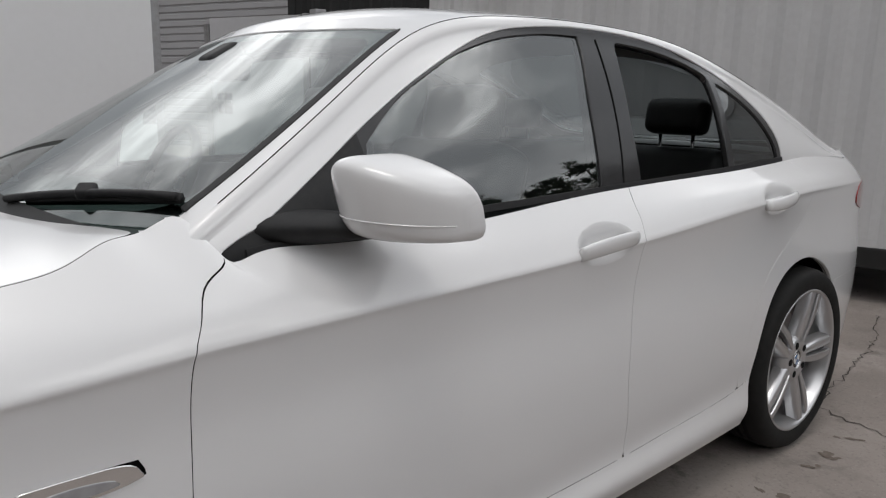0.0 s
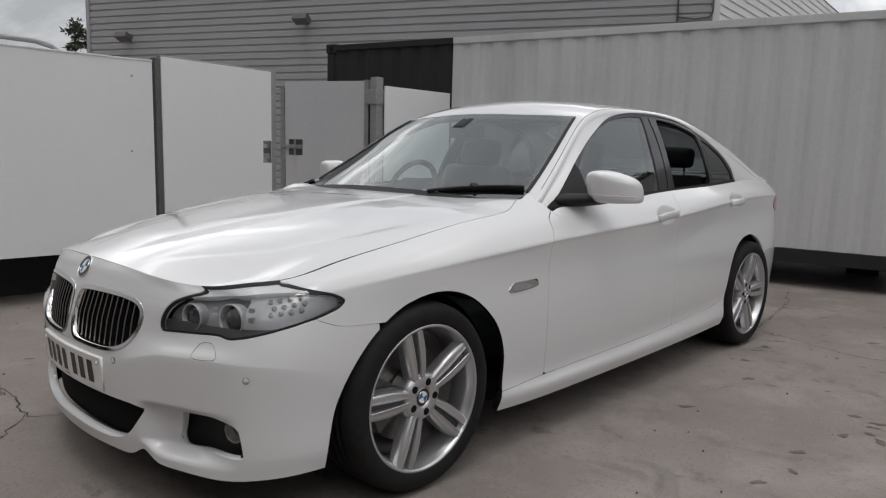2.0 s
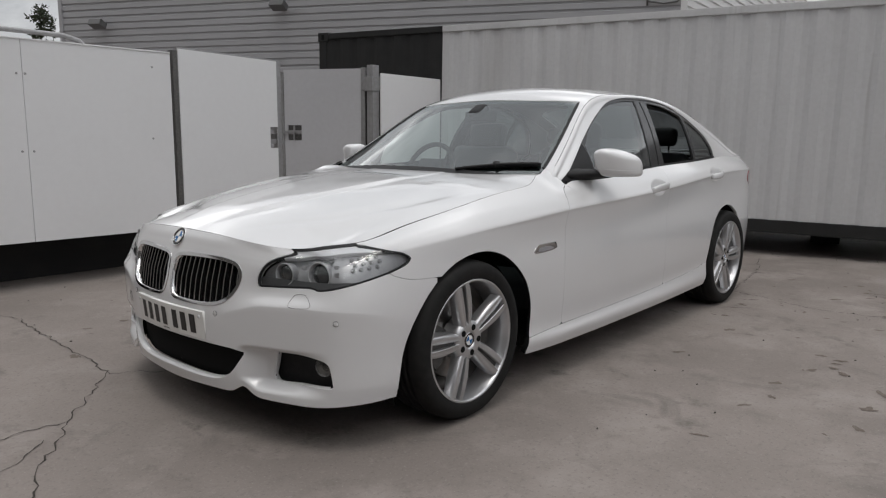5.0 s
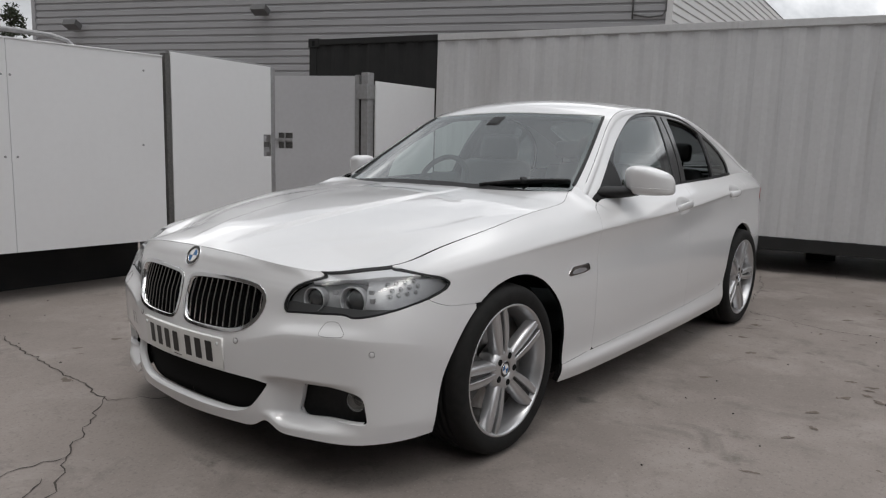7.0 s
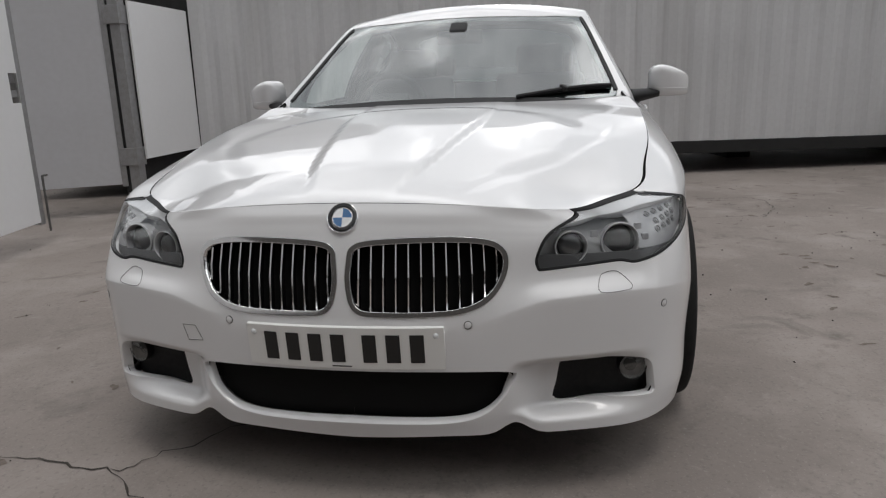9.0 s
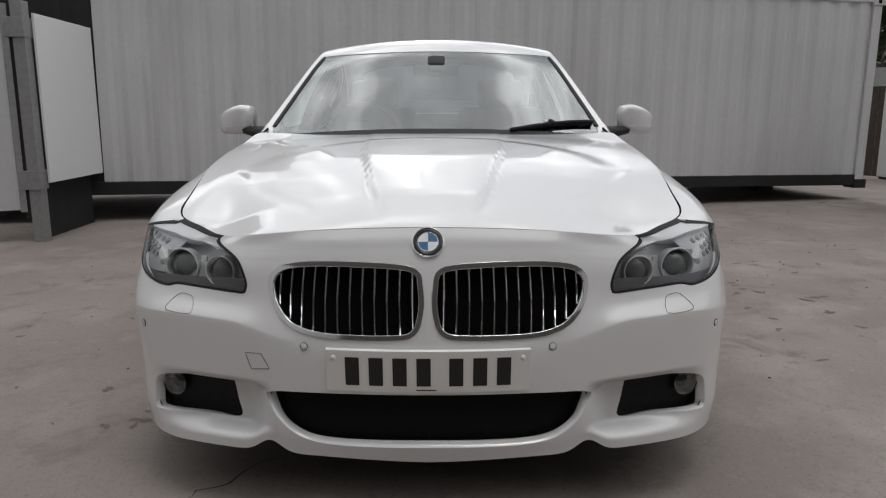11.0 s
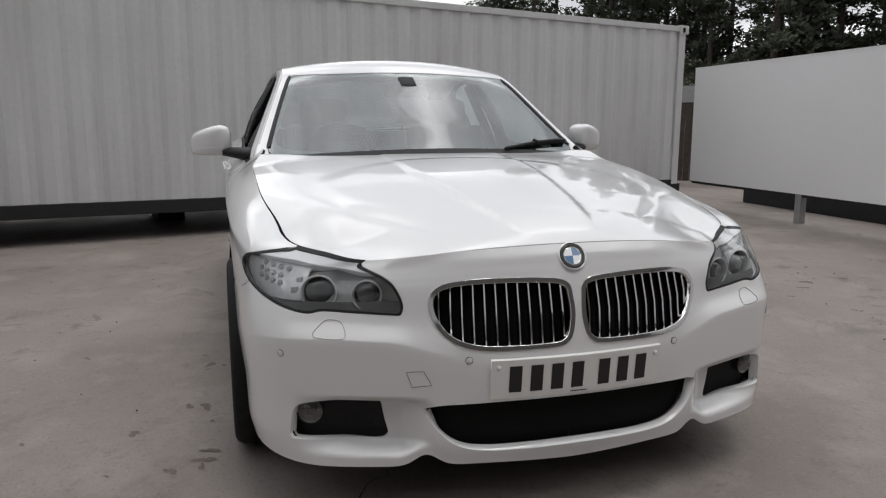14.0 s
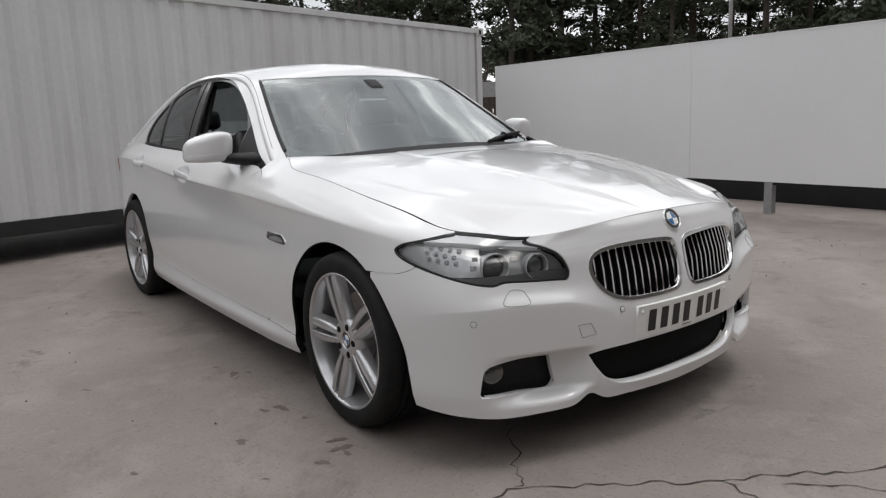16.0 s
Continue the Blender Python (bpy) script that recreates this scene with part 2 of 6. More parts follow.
def streaked(name, base, dirt, rough=0.6):
    """Painted steel with vertical dirt runs, clouding and small chips."""
    m = material(name, base, rough, grain=[(0.9, 0.5, tuple(c * .86 for c in base)), (26, 0.12, dirt)], bump=0.06, bump_scale=25)
    n, l = m.node_tree.nodes, m.node_tree.links
    b = n["Principled BSDF"]
    src = b.inputs["Base Color"].links[0].from_socket
    co = n.new("ShaderNodeTexCoord")
    for scale, lo, hi, top in (((5.0, 5.0, .35), .60, .78, .45), ((17.0, 17.0, .6), .64, .80, .5), ((1.2, 1.2, .25), .52, .75, .35)):
        mp = n.new("ShaderNodeMapping")
        mp.inputs["Scale"].default_value = scale
        l.new(co.outputs["Object"], mp.inputs["Vector"])
        t = n.new("ShaderNodeTexNoise")
        t.inputs["Scale"].default_value, t.inputs["Detail"].default_value = 1.0, 4
        l.new(mp.outputs["Vector"], t.inputs["Vector"])
        r = n.new("ShaderNodeMapRange")
        r.inputs["From Min"].default_value, r.inputs["From Max"].default_value, r.inputs["To Max"].default_value = lo, hi, top
        l.new(t.outputs["Fac"], r.inputs["Value"])
        x = n.new("ShaderNodeMixRGB")
        x.inputs["Color2"].default_value = (*dirt, 1)
        l.new(src, x.inputs["Color1"])
        l.new(r.outputs["Result"], x.inputs["Fac"])
        src = x.outputs["Color"]
    l.new(src, b.inputs["Base Color"])
    return m


M["concrete"] = concrete_material()
M["cont"] = streaked("white_painted_container_steel", (0.57, 0.57, 0.575), (0.33, 0.32, 0.31))
M["crack"] = material("crack_dirt", (0.035, 0.030, 0.026), 0.95, grain=[(30, .6, (.07, .06, .05))])
M["damp"] = material("damp_concrete", (0.135, 0.108, 0.090), 0.75, grain=[(25, 0.6, (0.17, 0.145, 0.127)), (90, 0.5, (0.085, 0.068, 0.057))], spec=0.3, bump=0.15, bump_scale=60)
M["bark"] = material("pine_bark", (0.07, 0.055, 0.045), 0.9, grain=[(12, 0.6, (0.035, 0.028, 0.023))])
M["needles"] = material("dark_green_needles", (0.050, 0.062, 0.036), 0.8, grain=[(3, 0.6, (0.020, 0.027, 0.016))])
M["shrub"] = material("shrub_leaves", (0.075, 0.078, 0.045), 0.7, grain=[(5, .6, (.05, .045, .03))])
M["lamp_grey"] = material("floodlight_grey", (0.10, 0.10, 0.10), 0.4)


# ---- mesh helpers ----
def finish(ob, smooth):
    ob.data.polygons.foreach_set("use_smooth", [smooth] * len(ob.data.polygons))
    ob.data.update()
    return ob


def part(name, bm, mat, parent=None, label="", smooth=False):
    """Links a bmesh as one mesh object, under a thing or a part."""
    me = bpy.data.meshes.new(name)
    bm.to_mesh(me)
    bm.free()
    me.materials.append(mat)
    ob = new(name, me)
    ob.parent = parent
    if label:
        tagged(ob, label)
    return finish(ob, smooth)


def empty(name, m=None):
    ob = new(name)
    ob.empty_display_size = 0.2
    if m is not None:
        ob.matrix_world = m
    return ob


def box(bm, x0, x1, y0, y1, z0, z1, bevel=0.0, m=None):
    r = bmesh.ops.create_cube(bm, size=1.0)
    vs = r["verts"]
    for v in vs:
        v.co = Vector(((x0 + x1) / 2 + v.co.x * (x1 - x0), (y0 + y1) / 2 + v.co.y * (y1 - y0), (z0 + z1) / 2 + v.co.z * (z1 - z0)))
    if m is not None:
        bmesh.ops.transform(bm, matrix=m, verts=vs)
    if bevel:
        es = list({e for v in vs for e in v.link_edges})
        bmesh.ops.bevel(bm, geom=es, offset=bevel, segments=2, affect='EDGES', profile=0.7)
    return bm


def boxed(*a, **k):
    return box(bmesh.new(), *a, **k)


def tube(bm, pts, r, n=8, closed=False, flat=1.0):
    """A round bar swept along points."""
    pts = [Vector(p) for p in pts]
    rings = []
    up = Vector((0, 0, 1))
    for i, p in enumerate(pts):
        a = pts[i - 1] if i or closed else p
        b = pts[(i + 1) % len(pts)] if i + 1 < len(pts) or closed else p
        d = (b - a).normalized()
        s = d.cross(up)
        s = s.normalized() if s.length > 1e-3 else Vector((1, 0, 0))
        t = s.cross(d).normalized()
        rings.append([bm.verts.new(p + s * math.cos(k * math.tau / n) * r + t * math.sin(k * math.tau / n) * r * flat) for k in range(n)])
    m = len(rings)
    for i in range(m if closed else m - 1):
        q, w = rings[i], rings[(i + 1) % m]
        for k in range(n):
            bm.faces.new((q[k], q[(k + 1) % n], w[(k + 1) % n], w[k]))
    if not closed:
        bm.faces.new(rings[0][::-1])
        bm.faces.new(rings[-1])
    return bm


def lathe(bm, profile, n=64, axis='Y', centre=(0, 0, 0)):
    """Turns a profile of (radius, along) round an axis."""
    rings = []
    for r, h in profile:
        ring = []
        for k in range(n):
            a = k * math.tau / n
            c, s = math.cos(a) * r, math.sin(a) * r
            p = (c, h, s) if axis == 'Y' else (h, c, s) if axis == 'X' else (c, s, h)
            ring.append(bm.verts.new(Vector(p) + Vector(centre)))
        rings.append(ring)
    for q, w in zip(rings, rings[1:]):
        for k in range(n):
            bm.faces.new((q[k], q[(k + 1) % n], w[(k + 1) % n], w[k]))
    return bm


def recalc(bm):
    bmesh.ops.recalc_face_normals(bm, faces=bm.faces)
    return bm


# ---- curve helpers ----
def pchip(xs, ys):
    """A smooth curve through points that never overshoots; ys may have columns."""
    xs, ys = np.asarray(xs, float), np.asarray(ys, float)
    flat = ys.ndim == 1
    Y = ys[:, None] if flat else ys
    h = np.diff(xs)[:, None]
    d = np.diff(Y, axis=0) / h
    m = np.zeros_like(Y)
    if len(xs) > 2:
        w1, w2 = 2 * h[1:] + h[:-1], h[1:] + 2 * h[:-1]
        ok = d[:-1] * d[1:] > 0
        den = np.where(ok, w1 / np.where(ok, d[:-1], 1) + w2 / np.where(ok, d[1:], 1), 1)
        m[1:-1] = np.where(ok, (w1 + w2) / den, 0)
    m[0], m[-1] = d[0], d[-1]

    def f(x):
        x = np.asarray(x, float)
        i = np.clip(np.searchsorted(xs, x) - 1, 0, len(xs) - 2)
        hh = (xs[i + 1] - xs[i])[..., None]
        t = ((x - xs[i]) / (xs[i + 1] - xs[i]))[..., None]
        t = np.clip(t, 0, 1)
        r = (2 * t**3 - 3 * t**2 + 1) * Y[i] + (t**3 - 2 * t**2 + t) * hh * m[i] + (-2 * t**3 + 3 * t**2) * Y[i + 1] + (t**3 - t**2) * hh * m[i + 1]
        return r[..., 0] if flat else r
    return f


def cubic(ts, vals, d0=None, d1=None):
    """A cubic spline through vector values, with given or free end slopes."""
    t, v = np.asarray(ts, float), np.asarray(vals, float)
    n, h = len(t), np.diff(t)
    A, B = np.zeros((n, n)), np.zeros_like(v)
    for i in range(1, n - 1):
        A[i, i - 1], A[i, i], A[i, i + 1] = 1 / h[i - 1], 2 * (1 / h[i - 1] + 1 / h[i]), 1 / h[i]
        B[i] = 3 * ((v[i] - v[i - 1]) / h[i - 1]**2 + (v[i + 1] - v[i]) / h[i]**2)
    for k, d in ((0, d0), (n - 1, d1)):
        if d is not None:
            A[k, k], B[k] = 1, d
        else:
            o = 1 if k == 0 else n - 2
            A[k, k], A[k, o] = 2, 1
            B[k] = 3 * (v[1] - v[0]) / h[0] if k == 0 else 3 * (v[-1] - v[-2]) / h[-1]
    m = np.linalg.solve(A, B)

    def f(x):
        x = np.asarray(x, float)
        i = np.clip(np.searchsorted(t, x) - 1, 0, n - 2)
        hh = h[i][..., None]
        u = ((x - t[i]) / h[i])[..., None]
        return (2 * u**3 - 3 * u**2 + 1) * v[i] + (u**3 - 2 * u**2 + u) * hh * m[i] + (-2 * u**3 + 3 * u**2) * v[i + 1] + (u**3 - u**2) * hh * m[i + 1]
    return f


def loop(points, n=14, sharp=()):
    """A closed outline through corner points, rounded by Catmull-Rom, but sharp at the listed corners."""
    P = [np.array(p, float) for p in points]
    out, k = [], len(P)
    for i in range(k):
        a, b, c, d = P[i - 1], P[i], P[(i + 1) % k], P[(i + 2) % k]
        m0 = (c - a) / 2 if i not in sharp else (c - b) * 0.6
        m1 = (d - b) / 2 if (i + 1) % k not in sharp else (c - b) * 0.6
        L = np.linalg.norm(c - b)
        for m in (m0, m1):
            s = np.linalg.norm(m)
            if s > L:
                m *= L / s
        for j in range(n):
            t = j / n
            out.append((2 * t**3 - 3 * t**2 + 1) * b + (t**3 - 2 * t**2 + t) * m0 + (-2 * t**3 + 3 * t**2) * c + (t**3 - t**2) * m1)
    return np.array(out)


def signed(poly, p):
    """Distance of points p from a closed outline, positive inside."""
    a, b = poly, np.roll(poly, -1, axis=0)
    out = np.empty(len(p))
    for lo in range(0, len(p), 4000):
        q = p[lo:lo + 4000]
        ab = b - a
        ap = q[:, None] - a[None]
        t = np.clip((ap * ab).sum(-1) / np.maximum((ab * ab).sum(-1), 1e-12), 0, 1)
        d = np.sqrt(((ap - t[..., None] * ab)**2).sum(-1).min(1))
        y0, y1 = a[None, :, 1], b[None, :, 1]
        cross = (y0 > q[:, 1:2]) != (y1 > q[:, 1:2])
        xi = a[None, :, 0] + (q[:, 1:2] - y0) / np.where(y1 == y0, 1e-9, y1 - y0) * (b - a)[None, :, 0]
        inside = (cross & (q[:, 0:1] < xi)).sum(1) % 2 == 1
        out[lo:lo + 4000] = np.where(inside, d, -d)
    return out


# ---- sheets: curved panels that can be trimmed along outlines ----
class Sheet:
    """Points, normals and two flat coordinates each, with faces; trimmed by functions of the flat coordinates."""

    def __init__(self, co, no, uv, faces):
        self.co, self.no, self.uv, self.faces = co, no, uv, faces

    @staticmethod
    def grid(P, UV, flip=False):
        """From an array of points (rows, columns, 3)."""
        a, b = P.shape[:2]
        du, dv = np.gradient(P, axis=0), np.gradient(P, axis=1)
        N = np.cross(du, dv)
        N /= np.maximum(np.linalg.norm(N, axis=-1, keepdims=True), 1e-9)
        idx = np.arange(a * b).reshape(a, b)
        q = np.stack([idx[:-1, :-1], idx[1:, :-1], idx[1:, 1:], idx[:-1, 1:]], -1).reshape(-1, 4)
        if flip:
            N, q = -N, q[:, ::-1]
        return Sheet(P.reshape(-1, 3), N.reshape(-1, 3), UV.reshape(-1, 2), [tuple(f) for f in q.tolist()])

    def keep(self, f):
        """Keeps where f(uv) > 0, with a clean cut."""
        v = f(self.uv)
        v = np.where(np.abs(v) < 1e-7, 1e-7, v)
        pos = (v > 0).tolist()
        co, no, uv = self.co.tolist(), self.no.tolist(), self.uv.tolist()
        made, faces = {}, []
        for face in self.faces:
            k = [pos[i] for i in face]
            if all(k):
                faces.append(face)
                continue
            if not any(k):
                continue
            out = []
            for i, j in zip(face, face[1:] + face[:1]):
                if pos[i]:
                    out.append(i)
                if pos[i] != pos[j]:
                    key = (min(i, j), max(i, j))
                    if key not in made:
                        p, q = key
                        t = v[p] / (v[p] - v[q])
                        made[key] = len(co)
                        co.append([a + (b - a) * t for a, b in zip(co[p], co[q])])
                        no.append([a + (b - a) * t for a, b in zip(no[p], no[q])])
                        uv.append([a + (b - a) * t for a, b in zip(uv[p], uv[q])])
                    out.append(made[key])
            if len(out) > 2:
                faces.append(tuple(out))
        used = sorted({i for f in faces for i in f})
        new_of = {o: k for k, o in enumerate(used)}
        self.co, self.no, self.uv = (np.array([a[i] for i in used]).reshape(-1, w) for a, w in ((co, 3), (no, 3), (uv, 2)))
        self.faces = [tuple(new_of[i] for i in f) for f in faces]
        return self

    def copy(self):
        return Sheet(self.co.copy(), self.no.copy(), self.uv.copy(), list(self.faces))

    def mirrored(self):
        s = self.copy()
        s.co[:, 1] *= -1
        s.no[:, 1] *= -1
        s.faces = [f[::-1] for f in s.faces]
        return s

    def shifted(self, d):
        s = self.copy()
        s.co = s.co + s.no * d
        return s

    def joined(self, o):
        k = len(self.co)
        return Sheet(np.vstack((self.co, o.co)), np.vstack((self.no, o.no)), np.vstack((self.uv, o.uv)), self.faces + [tuple(i + k for i in f) for f in o.faces])

    def rim(self):
        """The loose edges, in the faces' direction."""
        count = {}
        for f in self.faces:
            for i, j in zip(f, f[1:] + f[:1]):
                count[(i, j)] = count.get((i, j), 0) + 1
        return [e for e in count if (e[1], e[0]) not in count]

    def make(self, name, mat, parent=None, label="", flange=0.014, skip=None, seam=None):
        """Links the sheet as an object, its edges folded inwards by flange."""
        co, no, faces = self.co.tolist(), self.no.tolist(), list(self.faces)
        if not faces:
            raise ValueError("nothing is left of " + name)
        if flange:
            ring = {}
            for i, j in self.rim():
                if skip is not None and skip(self.co[i]) and skip(self.co[j]):
                    continue
                e = self.co[j] - self.co[i]
                side = np.cross(e, self.no[i])
                side = side / max(np.linalg.norm(side), 1e-9)
                for k in (i, j):
                    if k not in ring:
                        r = 0.0022 if seam is None else 0.0013
                        ring[k] = len(co)
                        c, n = self.co[k], self.no[k]
                        co += [c.tolist(), (c - n * r + side * r * 0.6).tolist(), (c - n * flange + side * r * 0.6).tolist()]
                        no += [n.tolist(), (n * 0.5 + side * 0.8).tolist(), side.tolist()]
                a, b = ring[i], ring[j]
                faces += [(b, a, a + 1, b + 1), (b + 1, a + 1, a + 2, b + 2)]
        me = bpy.data.meshes.new(name)
        me.from_pydata(co, [], faces)
        me.materials.append(mat)
        if seam is not None:
            me.materials.append(seam)
            k = len(self.faces)
            me.polygons.foreach_set("material_index", [0] * k + [f % 2 for f in range(len(faces) - k)])
        ob = new(name, me)
        ob.parent = parent
        if label:
            tagged(ob, label)
        finish(ob, True)
        N = np.array(no)
        N /= np.maximum(np.linalg.norm(N, axis=1, keepdims=True), 1e-9)
        me.normals_split_custom_set_from_vertices(N.tolist())
        return ob


# ---- the saloon car: front at x = 0, its length along x, its right side at positive y ----
PLAN = [(0.020, 0.0), (0.052, 0.33), (0.105, 0.52), (0.158, 0.67), (0.225, 0.795), (0.33, 0.872), (0.54, 0.918), (0.83, 0.936),
        (1.5, 0.951), (2.3, 0.953), (3.0, 0.948), (3.8, 0.928), (4.3, 0.872), (4.57, 0.78), (4.76, 0.58), (4.86, 0.3), (4.875, 0.0)]
_p = np.array(PLAN)
_c = np.concatenate(([0], np.cumsum(np.linalg.norm(np.diff(_p, axis=0), axis=1))))
_f = cubic(_c, _p, (0, 1), (0, -1))
_t = np.linspace(0, _c[-1], 4000)
_q = _f(_t)
_a = np.concatenate(([0], np.cumsum(np.linalg.norm(np.diff(_q, axis=0), axis=1))))
LENGTH = _a[-1]


def plan(s):
    """The outline of the body in plan, and its outward normal, at s metres from the nose."""
    t = np.interp(s, _a, _t)
    p, d = _f(t), _f(t + 1e-4) - _f(t - 1e-4)
    n = np.stack((-d[..., 1], d[..., 0]), -1)
    return p, n / np.linalg.norm(n, axis=-1, keepdims=True)


def at_x(x):
    """The place along the plan outline that lies x metres behind the nose."""
    return np.interp(x, _q[:, 0], _a)


# rows of the body from sill to shoulder: inward offset and height along the outline
S_ = [0, 0.33, 0.55, 0.72, 0.90, 1.15, 1.5, 2.25, 3.2, 4.5, 5.0, 5.6, 6.3]
ROWS_D = [
    [.030, .018, .012, .010, .020, .026, .030, .034, .034, .036, .045, .04, .04],
    [.008, .007, .008, .009, .011, .013, .016, .016, .016, .020, .02, .02, .02],
    [.004, .003, .006, .007, .009, .010, .011, .032, .032, .020, .01, .01, .01],
    [.000, .000, .000, .000, .000, .000, .004, .020, .019, .010, .00, .00, .00],
    [.018, .020, .033, .031, .016, .006, .000, .014, .013, .009, .00, .00, .00],
    [.042, .040, .046, .058, .044, .018, .007, .022, .021, .018, .01, .02, .02],
    [.055, .050, .056, .084, .066, .026, .009, .014, .013, .012, .012, .02, .02],
    [.065, .058, .064, .105, .086, .036, .014, .0072, .006, .007, .016, .03, .03],
    [.076, .067, .073, .125, .110, .070, .052, .044, .040, .036, .05, .05, .05]]
ROWS_Z = [
    [.178, .190, .186, .184, .188, .192, .195, .172, .180, .210, .22, .24, .24],
    [.255, .255, .255, .255, .255, .255, .250, .228, .236, .27, .28, .30, .30],
    [.370, .370, .370, .370, .370, .370, .350, .282, .305, .37, .38, .38, .38],
    [.480, .500, .550, .555, .545, .500, .470, .420, .430, .48, .50, .50, .50],
    [.600, .598, .598, .600, .602, .600, .590, .580, .590, .63, .64, .62, .62],
    [.690, .685, .675, .672, .675, .690, .700, .720, .750, .82, .82, .74, .74],
    [.726, .720, .706, .702, .710, .738, .772, .813, .853, .931, .935, .84, .84],
    [.750, .742, .724, .718, .728, .767, .799, .842, .882, .962, .96, .88, .88],
    [.776, .766, .744, .734, .744, .795, .842, .902, .938, 1.002, 1.005, .98, .98]]
# the shoulder line: bonnet edge, then the waistline under the windows, then the boot edge
TOP_S = [0, .33, .55, .70, .82, .95, 1.25, 1.48, 1.85, 2.03, 2.12, 2.20, 2.27, 2.335, 2.380, 2.410, 2.50, 3.2, 4.0, 4.5, 4.9, 5.25, 5.55, 5.9, 6.3]
TOP = [(.112, 0, .800), (.128, .30, .790), (.178, .49, .769), (.255, .592, .759), (.334, .663, .770), (.405, .733, .781), (.60, .781, .829), (.83, .812, .876),
       (1.2, .826, .937), (1.38, .828, .957), (1.455, .817, .974), (1.52, .793, 1.000), (1.58, .780, 1.010), (1.650, .785, 1.014), (1.688, .846, .954), (1.722, .852, .958), (1.82, .860, .968), (2.55, .852, 1.002), (3.35, .836, 1.034),
       (3.85, .800, 1.056), (4.22, .755, 1.066), (4.52, .69, 1.066), (4.70, .51, 1.06), (4.78, .26, 1.06), (4.80, 0, 1.06)]
_top = cubic(TOP_S, TOP, (0, .9, 0), (0, -.7, 0))
SIDE_STEP, FINE = 0.0125, 5


def body_grid(s, fine=FINE):
    """Points of the body side at the places s along the outline: (len(s), rows, 3)."""
    p, n = plan(s)
    rows = []
    for d, z in zip(ROWS_D, ROWS_Z):
        D, Z = pchip(S_, d)(s), pchip(S_, z)(s)
        rows.append(np.stack((p[:, 0] - n[:, 0] * D, p[:, 1] - n[:, 1] * D, Z), -1))
    rows.append(_top(np.minimum(s, 6.3)))
    R = np.stack(rows, 1)
    ghost0, ghost1 = 2 * R[:, :1] - R[:, 1:2], 2 * R[:, -1:] - R[:, -2:-1]
    G = np.concatenate((ghost0, R, ghost1), 1)
    out = []
    # how sharply the rows are folded: bumper edge, splitter edge and the line along the doors
    fold = [np.zeros_like(s) for _ in range(G.shape[1])]
    fold[2] = .75 * smooth((s - .46) / .1) * (1 - smooth((s - .95) / .15))
    fold[4] = .85 * smooth((s - .30) / .12) * (1 - smooth((s - .98) / .2))
    fold[8] = .92 * smooth((s - 1.85) / .45)
    for i in range(1, G.shape[1] - 2):
        a, b, c, d = (G[:, i + k] for k in (-1, 0, 1, 2))
        wb, wc = fold[i][:, None], fold[i + 1][:, None]
        mb = (c - a) / 2 * (1 - wb) + (c - b) * wb
        mc = (d - b) / 2 * (1 - wc) + (c - b) * wc
        for j in range(fine):
            t = j / fine
            out.append((2 * t**3 - 3 * t**2 + 1) * b + (t**3 - 2 * t**2 + t) * mb + (-2 * t**3 + 3 * t**2) * c + (t**3 - t**2) * mc)
    out.append(G[:, -2])
    P = np.stack(out, 1)
    # scoops beside the lower intake, and the notch in the lip under them
    z = P[..., 2]
    bell = smooth((s - .41) / .12) * (1 - smooth((s - .60) / .24))
    depth = 0.052 * bell[:, None] * (1 - smooth((z - .376) / .007)) * smooth((z - .212) / .042)
    P[..., :2] -= n[:, None, :] * depth[..., None]
    notch = np.exp(-((s - .44) / .045)**2)[:, None] * (1 - smooth((z - .18) / .12))
    P[..., 2] += 0.034 * notch
    return P


def body_sheet(s0, s1, step=SIDE_STEP, fine=FINE):
    """The car's right side between two places along the outline; its flat coordinates are (s, z)."""
    s = np.linspace(s0, s1, max(2, int(round((s1 - s0) / step)) + 1))
    P = body_grid(s, fine)
    uv = np.stack((np.repeat(s[:, None], P.shape[1], 1), P[..., 2]), -1)
    return Sheet.grid(P, uv, True)


# ---- bonnet ----
BON_C = pchip([.08, .112, .25, .45, .8, 1.2, 1.5, 1.65], [.775, .800, .842, .880, .935, .982, 1.006, 1.012])
_ts = np.linspace(0, 2.3, 400)
_tp = _top(_ts)
EDGE_Y, EDGE_Z = (lambda x: np.interp(x, _tp[:, 0], _tp[:, 1])), (lambda x: np.interp(x, _tp[:, 0], _tp[:, 2]))


def smooth(t):
    t = np.clip(t, 0, 1)
    return t * t * (3 - 2 * t)


